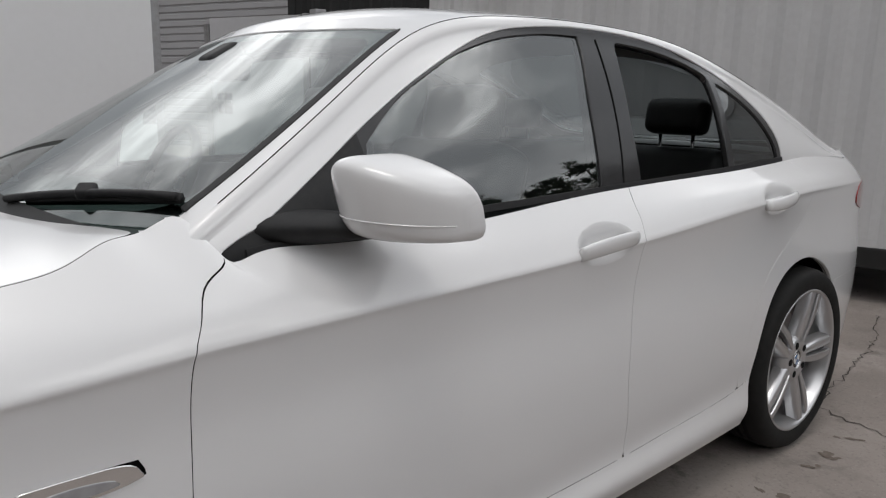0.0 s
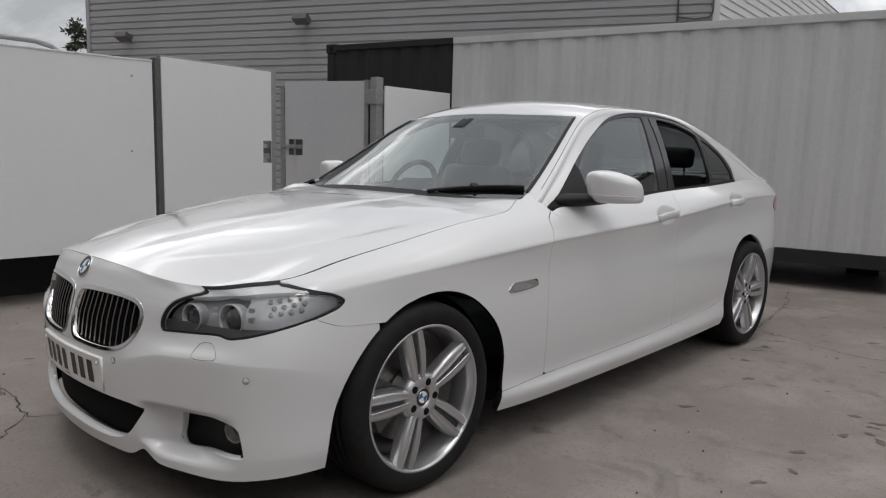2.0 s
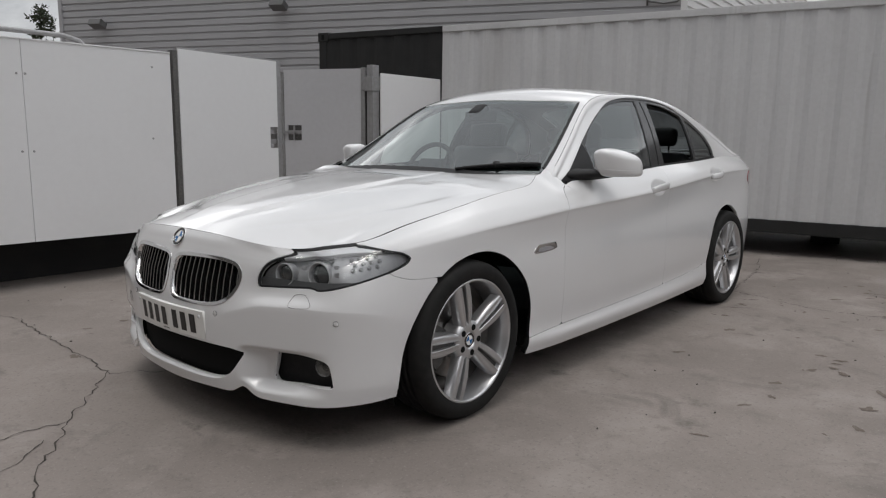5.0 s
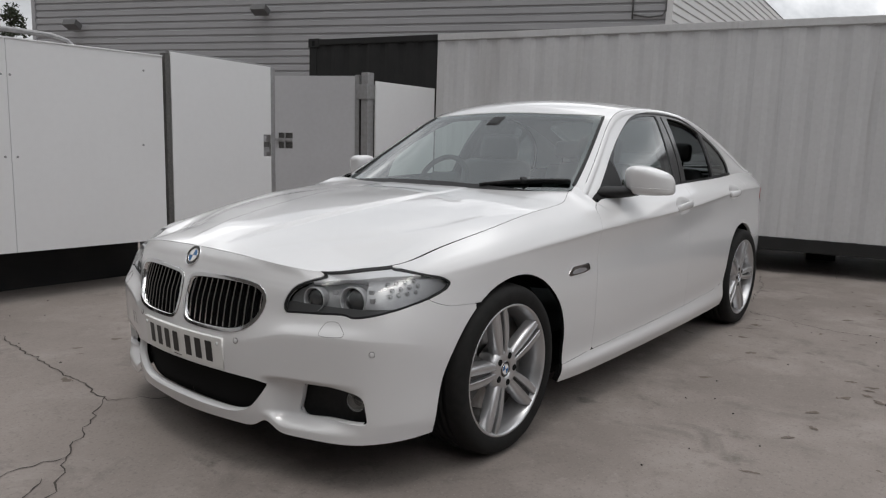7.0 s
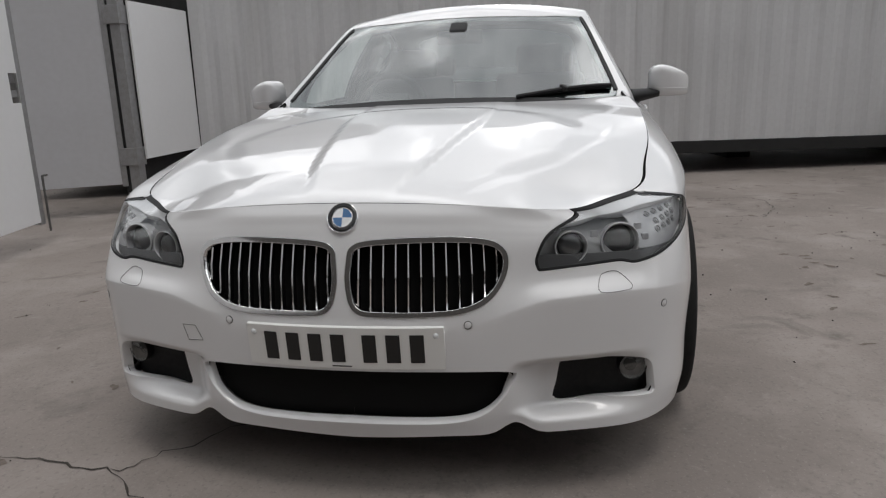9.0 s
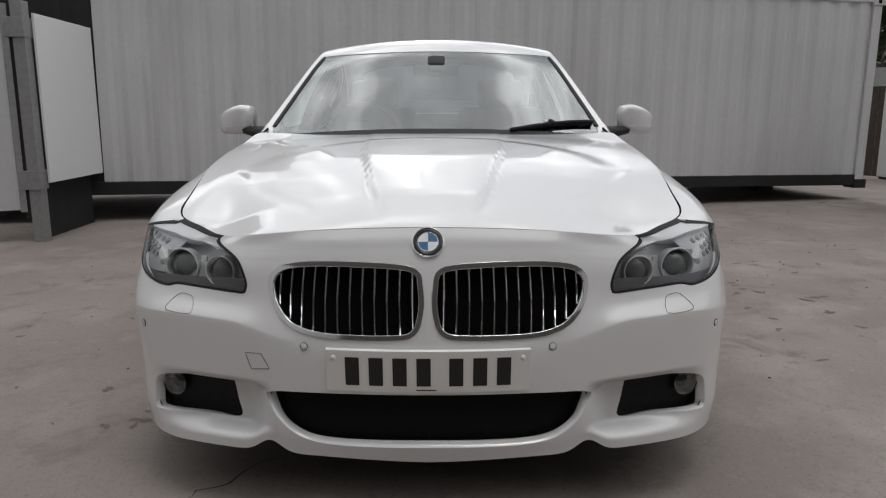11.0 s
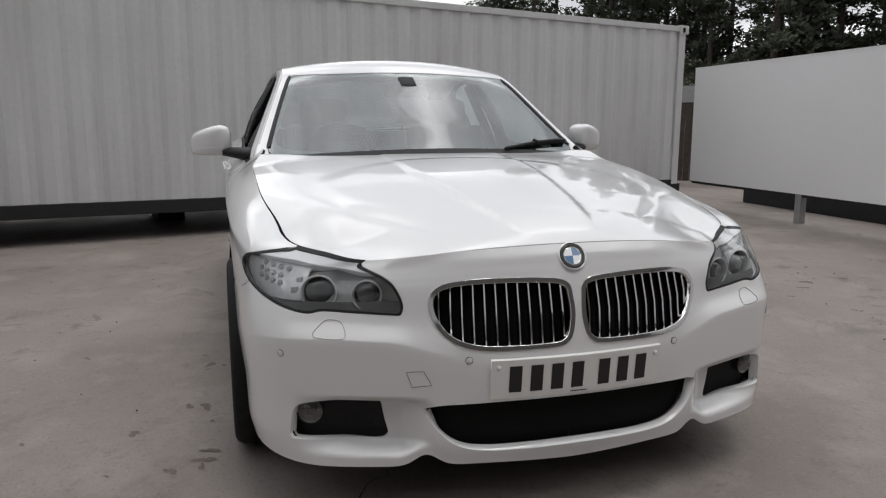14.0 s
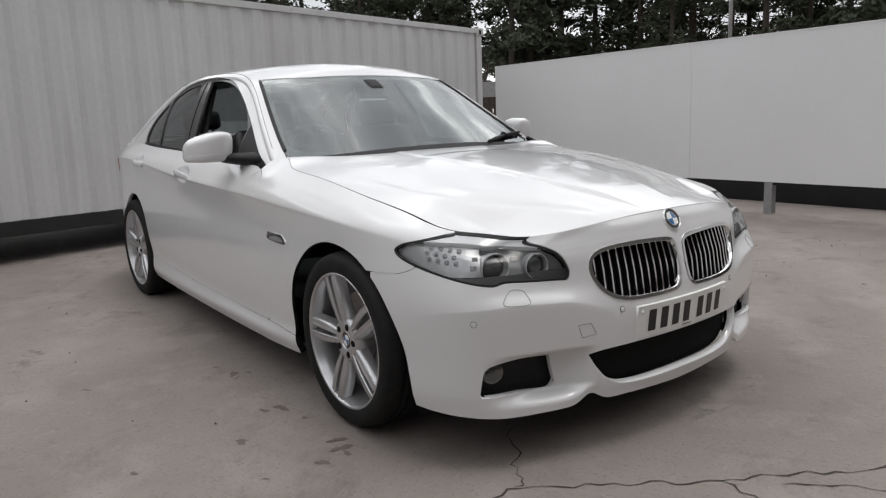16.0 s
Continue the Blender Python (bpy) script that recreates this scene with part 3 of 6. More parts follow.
def bonnet_z(x, y):
    y = np.abs(y)
    ye, ze = np.maximum(EDGE_Y(x), 0.05), EDGE_Z(x)
    side = np.interp(x, [.112, .37, .6, .83, 1.2, 1.4, 1.6], [.745, .757, .829, .876, .937, .962, 1.010])
    wide = np.interp(x, [.1, .37, .6, .83, 1.2, 1.6], [.76, .765, .79, .812, .826, .81])
    r = np.clip(y / wide, 0, 1.05)
    z = side + (BON_C(x) - side) * (1 - r**2.3)
    k = smooth((x - 0.12) / 0.25)
    inner = np.interp(x, [.12, .15, .43, .94, 1.2, 1.6], [.095, .105, .170, .246, .262, .27])
    z = z + k * (0.013 * (1 - smooth((y - inner) / 0.018)) - 0.0065) * (1 - .8 * smooth((x - .85) / .5))
    outer = np.interp(x, [.12, .35, .51, .77, 1.0, 1.2, 1.6], [.28, .425, .560, .680, .720, .73, .74])
    t = (y - outer) / np.where(y > outer, 0.09, 0.028)
    z = z + k * 0.006 * np.exp(-t * t) * smooth((1.15 - x) / 0.4)
    # the raised middle of the bonnet, round-ended below the windscreen
    rise = np.where(x < .80, y / outer, np.hypot(np.maximum(x - .80, 0) / .48, y / np.interp(x, [.8, 1.6], [.685, .70])))
    return z + k * 0.0065 * (1 - smooth((rise - .80) / .20))


_tf = _tp[_tp[:, 0] < 0.406]


def _drawn(x, a):
    """How far the bonnet is drawn to the nose at x, a metres from the centre line."""
    yf = np.minimum(a, _tf[-1, 1])
    xf, zf = np.interp(yf, _tf[:, 1], _tf[:, 0]), np.interp(yf, _tf[:, 1], _tf[:, 2])
    return (zf - bonnet_z(xf, yf)) * (1 - smooth((x - xf) / 0.42))


def bonnet_fit(x, y):
    """The bonnet's height, drawn down to meet the nose along its front edge and the wings along its sides."""
    a = np.abs(y)
    ye = np.maximum(EDGE_Y(x), 0.05)
    gap = EDGE_Z(x) - (bonnet_z(x, ye) + _drawn(x, ye))
    k = smooth((x - 0.36) / 0.06)
    return bonnet_z(x, y) + _drawn(x, a) + k * gap * smooth((a - ye + 0.22) / 0.22)


def bonnet_sheet():
    x, y = np.linspace(0.09, 1.62, 124), np.linspace(-0.85, 0.85, 138)
    X, Y = np.meshgrid(x, y, indexing="ij")
    P = np.stack((X, Y, bonnet_fit(X, Y)), -1)
    return Sheet.grid(P, np.stack((X, Y), -1))


# ---- glasshouse: waist, window plane, roof rail, screens and roof in one surface ----
RAIL = cubic([1.45, 1.66, 2.0, 2.26, 2.55, 2.87, 3.3, 3.7, 4.05, 4.35],
             [(.86, .90), (.806, 1.022), (.709, 1.238), (.641, 1.389), (.630, 1.444), (.632, 1.453), (.650, 1.420), (.682, 1.317), (.712, 1.194), (.738, 1.07)])
CENTRE = pchip([1.35, 1.5, 1.7, 1.95, 2.15, 2.22, 2.5, 2.8, 3.1, 3.4, 3.7, 4.0, 4.35], [.965, 1.045, 1.157, 1.296, 1.412, 1.448, 1.496, 1.507, 1.496, 1.459, 1.381, 1.243, 1.07])
WAIST = pchip([1.45, 1.7, 1.82, 2.55, 3.35, 3.85, 4.35], [(.80, .90), (.839, .946), (.850, .961), (.842, .996), (.826, 1.028), (.797, 1.050), (.77, 1.055)])


def house_grid(x):
    r, w, c = RAIL(x), WAIST(x), CENTRE(x)
    ry, rz = r[:, 0], r[:, 1]
    c = np.maximum(c, rz + 0.004)
    out = []
    rad = 0.042
    for t in np.linspace(0, 1, 15)[:-1]:
        y, z = w[:, 0] + (ry + .012 - w[:, 0]) * t, w[:, 1] + (rz - rad - w[:, 1]) * t
        bow = 0.022 * 4 * t * (1 - t) * np.clip((rz - w[:, 1]) / 0.3, 0, 1)
        out.append((y + bow, z))
    e = np.clip((rz - w[:, 1]) / 0.08, 0.02, 1)
    for a in np.linspace(0, 1, 7):
        b = a * math.pi / 2 * 0.85
        y = ry + .012 - rad * .9 * (1 - math.cos(b))
        z = rz - rad * e + rad * e * math.sin(b)
        out.append((y, z))
    y1, z1 = out[-1]
    for t in np.linspace(0, 1, 34)[1:]:
        y = y1 * (1 - t)
        z = z1 + (c - z1) * (1 - (1 - t)**2.1)
        out.append((y, z))
    P = np.stack([np.stack((x, y, z), -1) for y, z in out], 1)
    return P


def house_side(x0=1.50, x1=4.34, step=0.012):
    """The right side wall from waist to roof rail; flat coordinates (x, z)."""
    x = np.linspace(x0, x1, int((x1 - x0) / step) + 1)
    P = house_grid(x)[:, :20]
    return Sheet.grid(P, P[..., [0, 2]], True)


def house_top(x0=1.40, x1=4.34, step=0.014):
    """Screens and roof between the rails; flat coordinates (x, y)."""
    x = np.linspace(x0, x1, int((x1 - x0) / step) + 1)
    P = house_grid(x)[:, 19:]
    P = np.concatenate((P, P[:, -2::-1] * np.array([1, -1, 1])), 1)
    return Sheet.grid(P, P[..., :2], True)


# ---- ground ----
def ground_sheet():
    bm = bmesh.new()
    bmesh.ops.create_grid(bm, x_segments=8, y_segments=8, size=400)
    ob = part("ground", bm, M["concrete"])
    return tagged(ob, "worn grey-brown concrete yard with cracks and stains", "ground", kind="structure")


ground = ground_sheet()


def crack(points, width, seed):
    """A jagged dark crack in the concrete."""
    rnd = random.Random(seed)
    pts = [Vector((*p, 0)) for p in points]
    fine = []
    for a, b in zip(pts, pts[1:]):
        k = max(3, int((b - a).length / .035))
        side = Vector((-(b - a).y, (b - a).x, 0)).normalized()
        for j in range(k):
            fine.append(a.lerp(b, j / k) + side * rnd.gauss(0, .010))
    fine.append(pts[-1])
    bm = bmesh.new()
    rows = []
    for j, p in enumerate(fine):
        d = (fine[min(j + 1, len(fine) - 1)] - fine[max(j - 1, 0)]).normalized()
        side = Vector((-d.y, d.x, 0))
        w = width * (0.35 + rnd.random() * 1.1) * (1 if 0 < j < len(fine) - 1 else .2)
        rows.append((bm.verts.new(p + side * w * .5 + Vector((0, 0, .0025))), bm.verts.new(p - side * w * .5 + Vector((0, 0, .0025)))))
    for (a, b), (c, d) in zip(rows, rows[1:]):
        bm.faces.new((a, b, d, c))
    part("crack", recalc(bm), M["crack"], ground, "dark crack in the concrete")


crack([(.18, 2.27), (.13, 1.60), (.12, 1.29), (.12, 1.02), (.08, .77), (-.04, .60), (-.12, .50), (-.30, .27), (-.42, .05), (-.55, -.11), (-.62, -.27), (-.80, -.55)], .007, 1)
crack([(.08, .77), (.12, .72), (.22, .69), (.26, .61), (.36, .57), (.47, .47)], .006, 2)
crack([(-.30, .27), (-.45, .29), (-.58, .28), (-.9, .40)], .005, 3)
crack([(.18, 2.27), (.05, 2.7), (.12, 3.2)], .006, 4)
crack([(4.29, -.80), (4.22, -1.0), (4.19, -1.1), (4.05, -1.45), (4.1, -2.0)], .006, 5)
crack([(4.92, -1.64), (4.96, -2.07), (4.75, -2.14), (4.40, -2.12), (4.05, -1.95)], .008, 6)
crack([(6.04, -.43), (5.5, -.62), (4.9, -.72), (4.29, -.80)], .006, 8)
crack([(-.43, .15), (-.55, .02), (-.66, -.03), (-1.0, -.2)], .005, 7)


def litter():
    """Small dark crumbs of grit and leaf scattered over the yard."""
    rnd = random.Random(11)
    bm = bmesh.new()
    for k in range(330):
        if k < 120:
            x, y = rnd.uniform(1.0, 6.5), rnd.uniform(-4.2, -1.2)
        elif k < 190:
            x, y = rnd.uniform(-2.5, 4), rnd.uniform(1.0, 3.6)
        else:
            y = rnd.uniform(-5, 5.5)
            x = 6.75 - .164 * y - abs(rnd.gauss(0, .25))
        r = rnd.uniform(.003, .009) * (1.8 if rnd.random() < .04 else 1)
        vs = [bm.verts.new((x + math.cos(a) * r * rnd.uniform(.5, 1.3), y + math.sin(a) * r * rnd.uniform(.4, 1), .002 + rnd.random() * .003)) for a in np.linspace(0, math.tau, 6)[:-1]]
        c = bm.verts.new((x, y, .006 + r * .4))
        for a, b in zip(vs, vs[1:] + vs[:1]):
            bm.faces.new((a, b, c))
    return tagged(part("grit", bm, M["crack"]), "scattered dark grit and leaf crumbs on concrete", "debris", kind="stuff")


litter()


def damp_spots():
    """Small irregular dark damp marks, lying in loose drifts."""
    rnd = random.Random(23)
    bm = bmesh.new()
    drifts = ((3.2, -1.9, .9, .5, 26), (4.4, -2.3, .7, .7, 20), (2.2, -2.3, .6, .4, 10), (4.9, -1.5, .6, .4, 10), (.55, 1.55, .55, .32, 12), (1.5, 2.1, .6, .35, 8), (6.0, .6, .3, 2.4, 12), (1.0, -3.2, .8, .4, 5), (3.9, -1.12, .35, .10, 14), (2.6, -2.1, .4, .3, 8), (.68, 1.02, .05, .03, 3), (1.70, 1.05, .12, .05, 4), (1.10, 1.06, .06, .05, 3))
    for cx, cy, sx, sy, n in drifts:
        for _ in range(n):
            x, y = rnd.gauss(cx, sx), rnd.gauss(cy, sy)
            if -.05 < x < 4.95 and abs(y) < .97:
                continue
            r, a0, flat, up = rnd.uniform(.009, .036) * (1.7 if rnd.random() < .12 else 1), rnd.uniform(0, 3.14), rnd.uniform(.35, .8), rnd.uniform(.0012, .0024)
            vs = []
            p1, p2, p3 = (rnd.uniform(0, 6.28) for _ in range(3))
            for a in np.linspace(0, math.tau, 25)[:-1]:
                q = r * (1 + .30 * math.sin(2 * a + p1) + .20 * math.sin(3 * a + p2) + .12 * math.sin(5 * a + p3) + rnd.uniform(-.05, .05))
                u, v = math.cos(a) * q, math.sin(a) * q * flat
                vs.append(bm.verts.new((x + u * math.cos(a0) - v * math.sin(a0), y + u * math.sin(a0) + v * math.cos(a0), up)))
            bm.faces.new(vs)
    return tagged(part("damp_spot", bm, M["damp"]), "small dark damp marks scattered on concrete", "stain", kind="stuff")


damp_spots()


# ---- hoardings, gates, container, building ----
def along(p0, p1):
    """A pose whose x axis runs from p0 to p1 on the ground, and its length."""
    d = Vector((p1[0] - p0[0], p1[1] - p0[1], 0))
    return Matrix.Translation((p0[0], p0[1], 0)) @ Matrix.Rotation(math.atan2(d.y, d.x), 4, 'Z'), d.length


def container():
    m, L = along((5.134, 5.307), (7.388, -5.32))
    c = empty("shipping_container", m @ pose(0, 0, 0, 0, 0.56, 0))
    tagged(c, "white corrugated steel shipping container with a black painted end", "container")
    lo, hi, depth = 0.425, 2.57, 2.44
    BL = 1.95
    # corrugated long side: trapezoid waves 278 mm apart, shallow
    for name, a, b, mat in (("black_side", 0.12, BL, "cont_black"), ("side_panel", BL, L - 0.12, "cont")):
        bm = bmesh.new()
        xs, x, k = [], a, 0
        while x < b:
            for dx, dep in ((0, 0), (.10, 0), (.155, .019), (.222, .019)):
                if x + dx < b:
                    xs.append((x + dx, dep))
            x += 0.278
        xs.append((b, xs[-1][1]))
        top, bot = hi - 0.07, lo
        v = [(bm.verts.new((x, d, bot)), bm.verts.new((x, d, top))) for x, d in xs]
        for p, q in zip(v, v[1:]):
            bm.faces.new((p[0], q[0], q[1], p[1]))
        part(name, recalc(bm), M[mat], c)
    part("top_rail", boxed(BL, L - 0.1, -0.012, 0.06, hi - 0.075, hi, .008), M["cont"], c)
    part("top_rail", boxed(0.1, BL, -0.012, 0.06, hi - 0.075, hi, .008), M["cont_black"], c)
    part("base_rail", boxed(0, L, -0.008, 0.10, lo - 0.135, lo - 0.003, .01), M["cont_black"], c, "black base rail")
    for x, mat in ((0, "cont_black"), (L - 0.12, "cont")):
        part("corner_post", boxed(x, x + 0.12, -0.01, 0.12, lo - 0.1, hi - 0.1, .01), M[mat], c)
        bm = boxed(x - 0.012, x + 0.165, -0.02, 0.16, hi - 0.105, hi + 0.012, .01)
        part("corner_casting", bm, M[mat], c)
        part("casting_hole", boxed(x + 0.05, x + 0.095, -0.0225, -0.018, hi - 0.085, hi - 0.02, .0), M["gap"], c)
        part("corner_casting", boxed(x - 0.012, x + 0.165, -0.02, 0.16, lo - 0.17, lo - 0.06, .01), M["cont_black"], c)
    part("end_wall", boxed(L - 0.03, L, 0.1, depth, lo - 0.1, hi - 0.02), M["cont"], c)
    part("end_wall", boxed(0, 0.03, 0.1, depth, lo - 0.1, hi - 0.02), M["cont_black"], c)
    part("roof", boxed(0.05, L - 0.05, 0.03, depth, hi - 0.06, hi - 0.03), M["cont"], c)
    part("back_wall", boxed(0.05, L - 0.05, depth - 0.03, depth, lo - 0.1, hi - 0.03), M["cont"], c)
    part("floor", boxed(0.05, L - 0.05, 0.1, depth - .03, lo - 0.1, lo - 0.02), M["cont_black"], c)
    for x in (0.7, 3.9, 6.2, 8.2, L - 0.6):
        part("support_block", boxed(x, x + 0.3, 1.3, 1.9, -0.06, lo - 0.15), M["skirt"], c)
    return c


container()


def board_panel(name, p0, p1, z0, z1, mat, label, parent=None, thick=0.03):
    m, L = along(p0, p1)
    bm = boxed(0, L, -thick / 2, thick / 2, z0, z1, .003)
    ob = part(name, bm, M[mat], parent)
    ob.matrix_world = m
    return ob


def hoarding(name, p0, p1, z0, z1, joints, label, skirt=0.35):
    """White boards on a frame, their lower edge above a black set-back skirting."""
    m, L = along(p0, p1)
    h = empty(name, m)
    tagged(h, label, "hoarding")
    a = 0.0
    for b in [*joints, L]:
        part("board", boxed(a + .0015, b - .0015, 0, 0.02, z0, z1, .002), M["hoard"], h)
        a = b
    part("top_cap", boxed(0, L, -0.006, 0.05, z1, z1 + 0.012, .003), M["hoard"], h)
    return h, L


def left_hoarding():
    h, L = hoarding("hoarding", (-7.0, 3.155), (1.785, 3.155), 0.365, 1.865, [2.9, 5.35, 7.62], "long white hoarding boards over a black skirting board")
    part("skirting", boxed(0, L, 0.50, 0.55, -0.02, 0.5, .004), M["skirt"], h, "black skirting board")
    part("rail", boxed(0, L, 0.03, 0.5, 0.40, 0.46, .004), M["skirt"], h)
    for x in (1.0, 3.4, 5.9, 8.6):
        part("post", boxed(x, x + .09, 0.025, 0.115, 0.0, 1.84, .006), M["galv"], h)
    for x, z in ((8.62, 1.74), (8.6, 1.15), (6.7, 1.72), (7.64, 1.62), (7.66, 1.05), (7.58, 1.62), (7.58, 1.05)):
        bm = bmesh.new()
        lathe(bm, [(0, -.004), (.008, -.003), (.009, 0)], 10, 'Y', (x, 0, z))
        part("screw_head", recalc(bm), M["galv"], h)
    bm = tube(bmesh.new(), [(0, .06, 1.935), (7.7, .06, 1.935), (7.95, .06, 1.93), (8.06, .06, 1.905), (8.12, .06, 1.86), (8.13, .06, 1.79)], .019, 8)
    part("hand_rail", recalc(bm), M["galv"], h, "grey steel tube along the top", True)
    return h


left_hoarding()


def right_hoarding():
    h, L = hoarding("hoarding", (6.98, -5.25), (-4.5, -5.0), 0.335, 1.855, [3.46, 5.88, 8.33], "white hoarding boards raised on grey posts")
    part("bearer", boxed(0, L, 0.03, 0.08, 0.30, 0.36, .004), M["skirt"], h)
    for x in (2.02, 4.38, 6.80, 9.20):
        part("post", boxed(x, x + .09, 0.02, 0.10, -0.02, 1.84, .005), M["galv"], h)
    part("skirting", boxed(0, L, 0.9, 0.94, -0.02, 0.6, .004), M["skirt"], h)
    return h


right_hoarding()


def gates():
    # closed leaf next to the hoarding
    m, L = along((1.86, 3.16), (3.06, 3.38))
    g = tagged(empty("gate_leaf", m), "white boarded steel yard gate leaf with a cut-out for its bolt", "gate")
    bm = bmesh.new()
    hx0, hx1, hz0, hz1 = L - 0.135, L - 0.03, 1.06, 1.27
    for a in ((0, hx0, .18, 1.915), (hx0, hx1, .18, hz0), (hx0, hx1, hz1, 1.915), (hx1, L - .03, .18, 1.915)):
        box(bm, a[0], a[1], 0, 0.015, a[2], a[3])
    bmesh.ops.remove_doubles(bm, verts=bm.verts, dist=1e-4)
    part("board", bm, M["hoard"], g)
    part("frame_post", boxed(L - .03, L + .03, 0.0, 0.06, 0.16, 1.92, .004), M["galv"], g)
    part("frame_post", boxed(-.055, -.005, 0.0, 0.06, 0.16, 1.90, .004), M["iron"], g)
    for z in (.2, 1.1, 1.88):
        part("frame_rail", boxed(0, L, 0.018, 0.058, z, z + .05, .003), M["galv"], g)
    part("lock_box", boxed(hx0, hx1, 0.022, 0.05, 1.13, 1.2, .003), M["iron"], g)
    bm = tube(bmesh.new(), [(L + .045, -.02, .52), (L + .045, -.02, .10)], .009)
    tube(bm, [(L + .045, -.02, .52), (L + .11, -.02, .52)], .008)
    part("drop_bolt", recalc(bm), M["iron"], g)
    # open leaf beyond
    m, L = along((3.90, 4.44), (4.335, 3.56))
    g = tagged(empty("gate_leaf", m), "grey painted steel gate leaf standing open", "gate")
    bm = bmesh.new()
    hx0, hx1, hz0, hz1 = 0.04, 0.22, 1.13, 1.31
    for a in ((0, hx0, .28, 1.955), (hx0, hx1, .28, hz0), (hx0, hx1, hz1, 1.955), (hx1, L, .28, 1.955)):
        box(bm, a[0], a[1], 0, 0.015, a[2], a[3])
    part("board", bm, M["grey_leaf"], g)
    part("frame_post", boxed(L, L + .05, -.01, 0.05, 0.26, 1.965, .004), M["galv"], g)
    part("frame_post", boxed(-.06, -.005, -.01, 0.05, 0.26, 1.91, .004), M["galv"], g)
    part("lock_plate", boxed(hx0, hx1, 0.02, 0.03, hz0, hz1), M["iron"], g)
    part("latch_bar", boxed(-.04, hx1, -.025, -.006, 1.215, 1.245, .003), M["galv"], g)
    part("latch_bar", boxed(.12, .14, -.02, -.004, 1.13, 1.31, .003), M["galv"], g)
    for z in (.33, 1.2, 1.88):
        part("frame_rail", boxed(0, L, 0.018, 0.058, z, z + .05, .003), M["galv"], g)
    # hanging post
    p = tagged(empty("gate_post", Matrix.Translation((4.405, 3.435, 0))), "grey galvanised steel gate post with hinge brackets", "post")
    part("post", boxed(-.05, .05, -.05, .05, -0.02, 1.99, .006), M["galv"], p)
    part("post", boxed(-.045, .045, .052, .10, 0.2, 1.80, .004), M["skirt"], p)
    for z in (1.70, .45):
        part("hinge", boxed(-.07, .07, -.06, .14, z, z + .16, .006), M["galv"], p)
        part("hinge_pin", recalc(tube(bmesh.new(), [(-.03, .15, z - .03), (-.03, .15, z + .2)], .016)), M["galv"], p)
    # side board between post and container
    m, L = along((4.45, 3.345), (5.56, 3.40))
    g = tagged(empty("side_hoarding", m), "white side board between gate post and container", "hoarding")
    part("board", boxed(0, L - .03, 0, 0.02, .50, 1.90, .003), M["hoard"], g)
    part("frame_rail", boxed(0, L - .05, .025, .07, .56, .61), M["galv"], g)
    part("skirting", boxed(0, L - .05, .12, .15, -.02, .62), M["skirt"], g)


gates()


def building():
    """Warehouse with horizontal ribbed steel cladding."""
    b = tagged(empty("warehouse"), "large grey warehouse clad in horizontal ribbed steel", "building")
    H, pitch = 6.8, 0.2

    def clad(name, p0, p1, mat, z0=0.0):
        m, L = along(p0, p1)
        bm = bmesh.new()
        prof, z = [], z0
        while z < H:
            prof += [(0, z), (0, z + .125), (.035, z + .145), (.035, z + .18)]
            z += pitch
        v = [(bm.verts.new((0, d, z)), bm.verts.new((L, d, z))) for d, z in prof]
        for p, q in zip(v, v[1:]):
            bm.faces.new((p[0], p[1], q[1], q[0]))
        ob = part(name, recalc(bm), M[mat], b)
        ob.matrix_world = m
        return m, L

    m, L = clad("wall_cladding", (8.2, 21.7), (16.0, 4.79), "clad")
    clad("side_cladding", (16.0, 4.79), (38.0, 7.0), "clad_light")
    o = part("corner_trim", boxed(L - .12, L + .03, -.04, .05, 0, H), M["clad_light"], b)
    o.matrix_world = m
    o = part("corner_trim", boxed(-.06, .06, -.04, .05, 0, H), M["clad"], b)
    o.matrix_world = m
    bm = bmesh.new()
    vs = [bm.verts.new(p) for p in ((8.2, 21.7, H), (16, 4.79, H), (38, 7, H), (32, 26, H))]
    bm.faces.new(vs)
    part("roof", bm, M["clad"], b)
    for pts in ([(17.72, -.04, 5.4), (17.72, -.04, 4.40)], [(17.74, -.04, 4.50), (18.1, -.04, 4.44), (18.42, -.04, 4.47), (18.50, -.04, 4.58), (18.51, -.04, 5.4)]):
        o = part("conduit", recalc(tube(bmesh.new(), pts, .022, 6)), M["lamp_grey"], b, "dark cable conduit", True)
        o.matrix_world = m
    for x, z in ((1.63, 4.41), (7.79, 4.70)):
        f = tagged(empty("floodlight", m @ Matrix.Translation((x, -.05, z))), "small dark floodlight on the warehouse wall", "lamp", "warehouse floodlights")
        part("bracket", boxed(-.04, .04, -.16, 0.05, -.02, .03), M["lamp_grey"], f)
        part("head", boxed(-.22, .22, -.42, -.12, -.12, .06, .02, m=pose(0, 0, 0, -25)), M["lamp_grey"], f)


building()


def unseen_walls():
    """Plain walls added unseen behind the camera: close the yard, shade the car's front."""
    for name, x0, x1, y0, y1, h in (("added_wall_west", -7.8, -7.5, -14, 14, 8.0), ("added_wall_south", -7.5, -4.5, -9.3, -9.0, 3.6)):
        tagged(part(name, boxed(x0, x1, y0, y1, -.05, h), M["dark_wall"]), "plain dark unseen wall added behind the camera to block low sky", "wall", kind="structure")


unseen_walls()


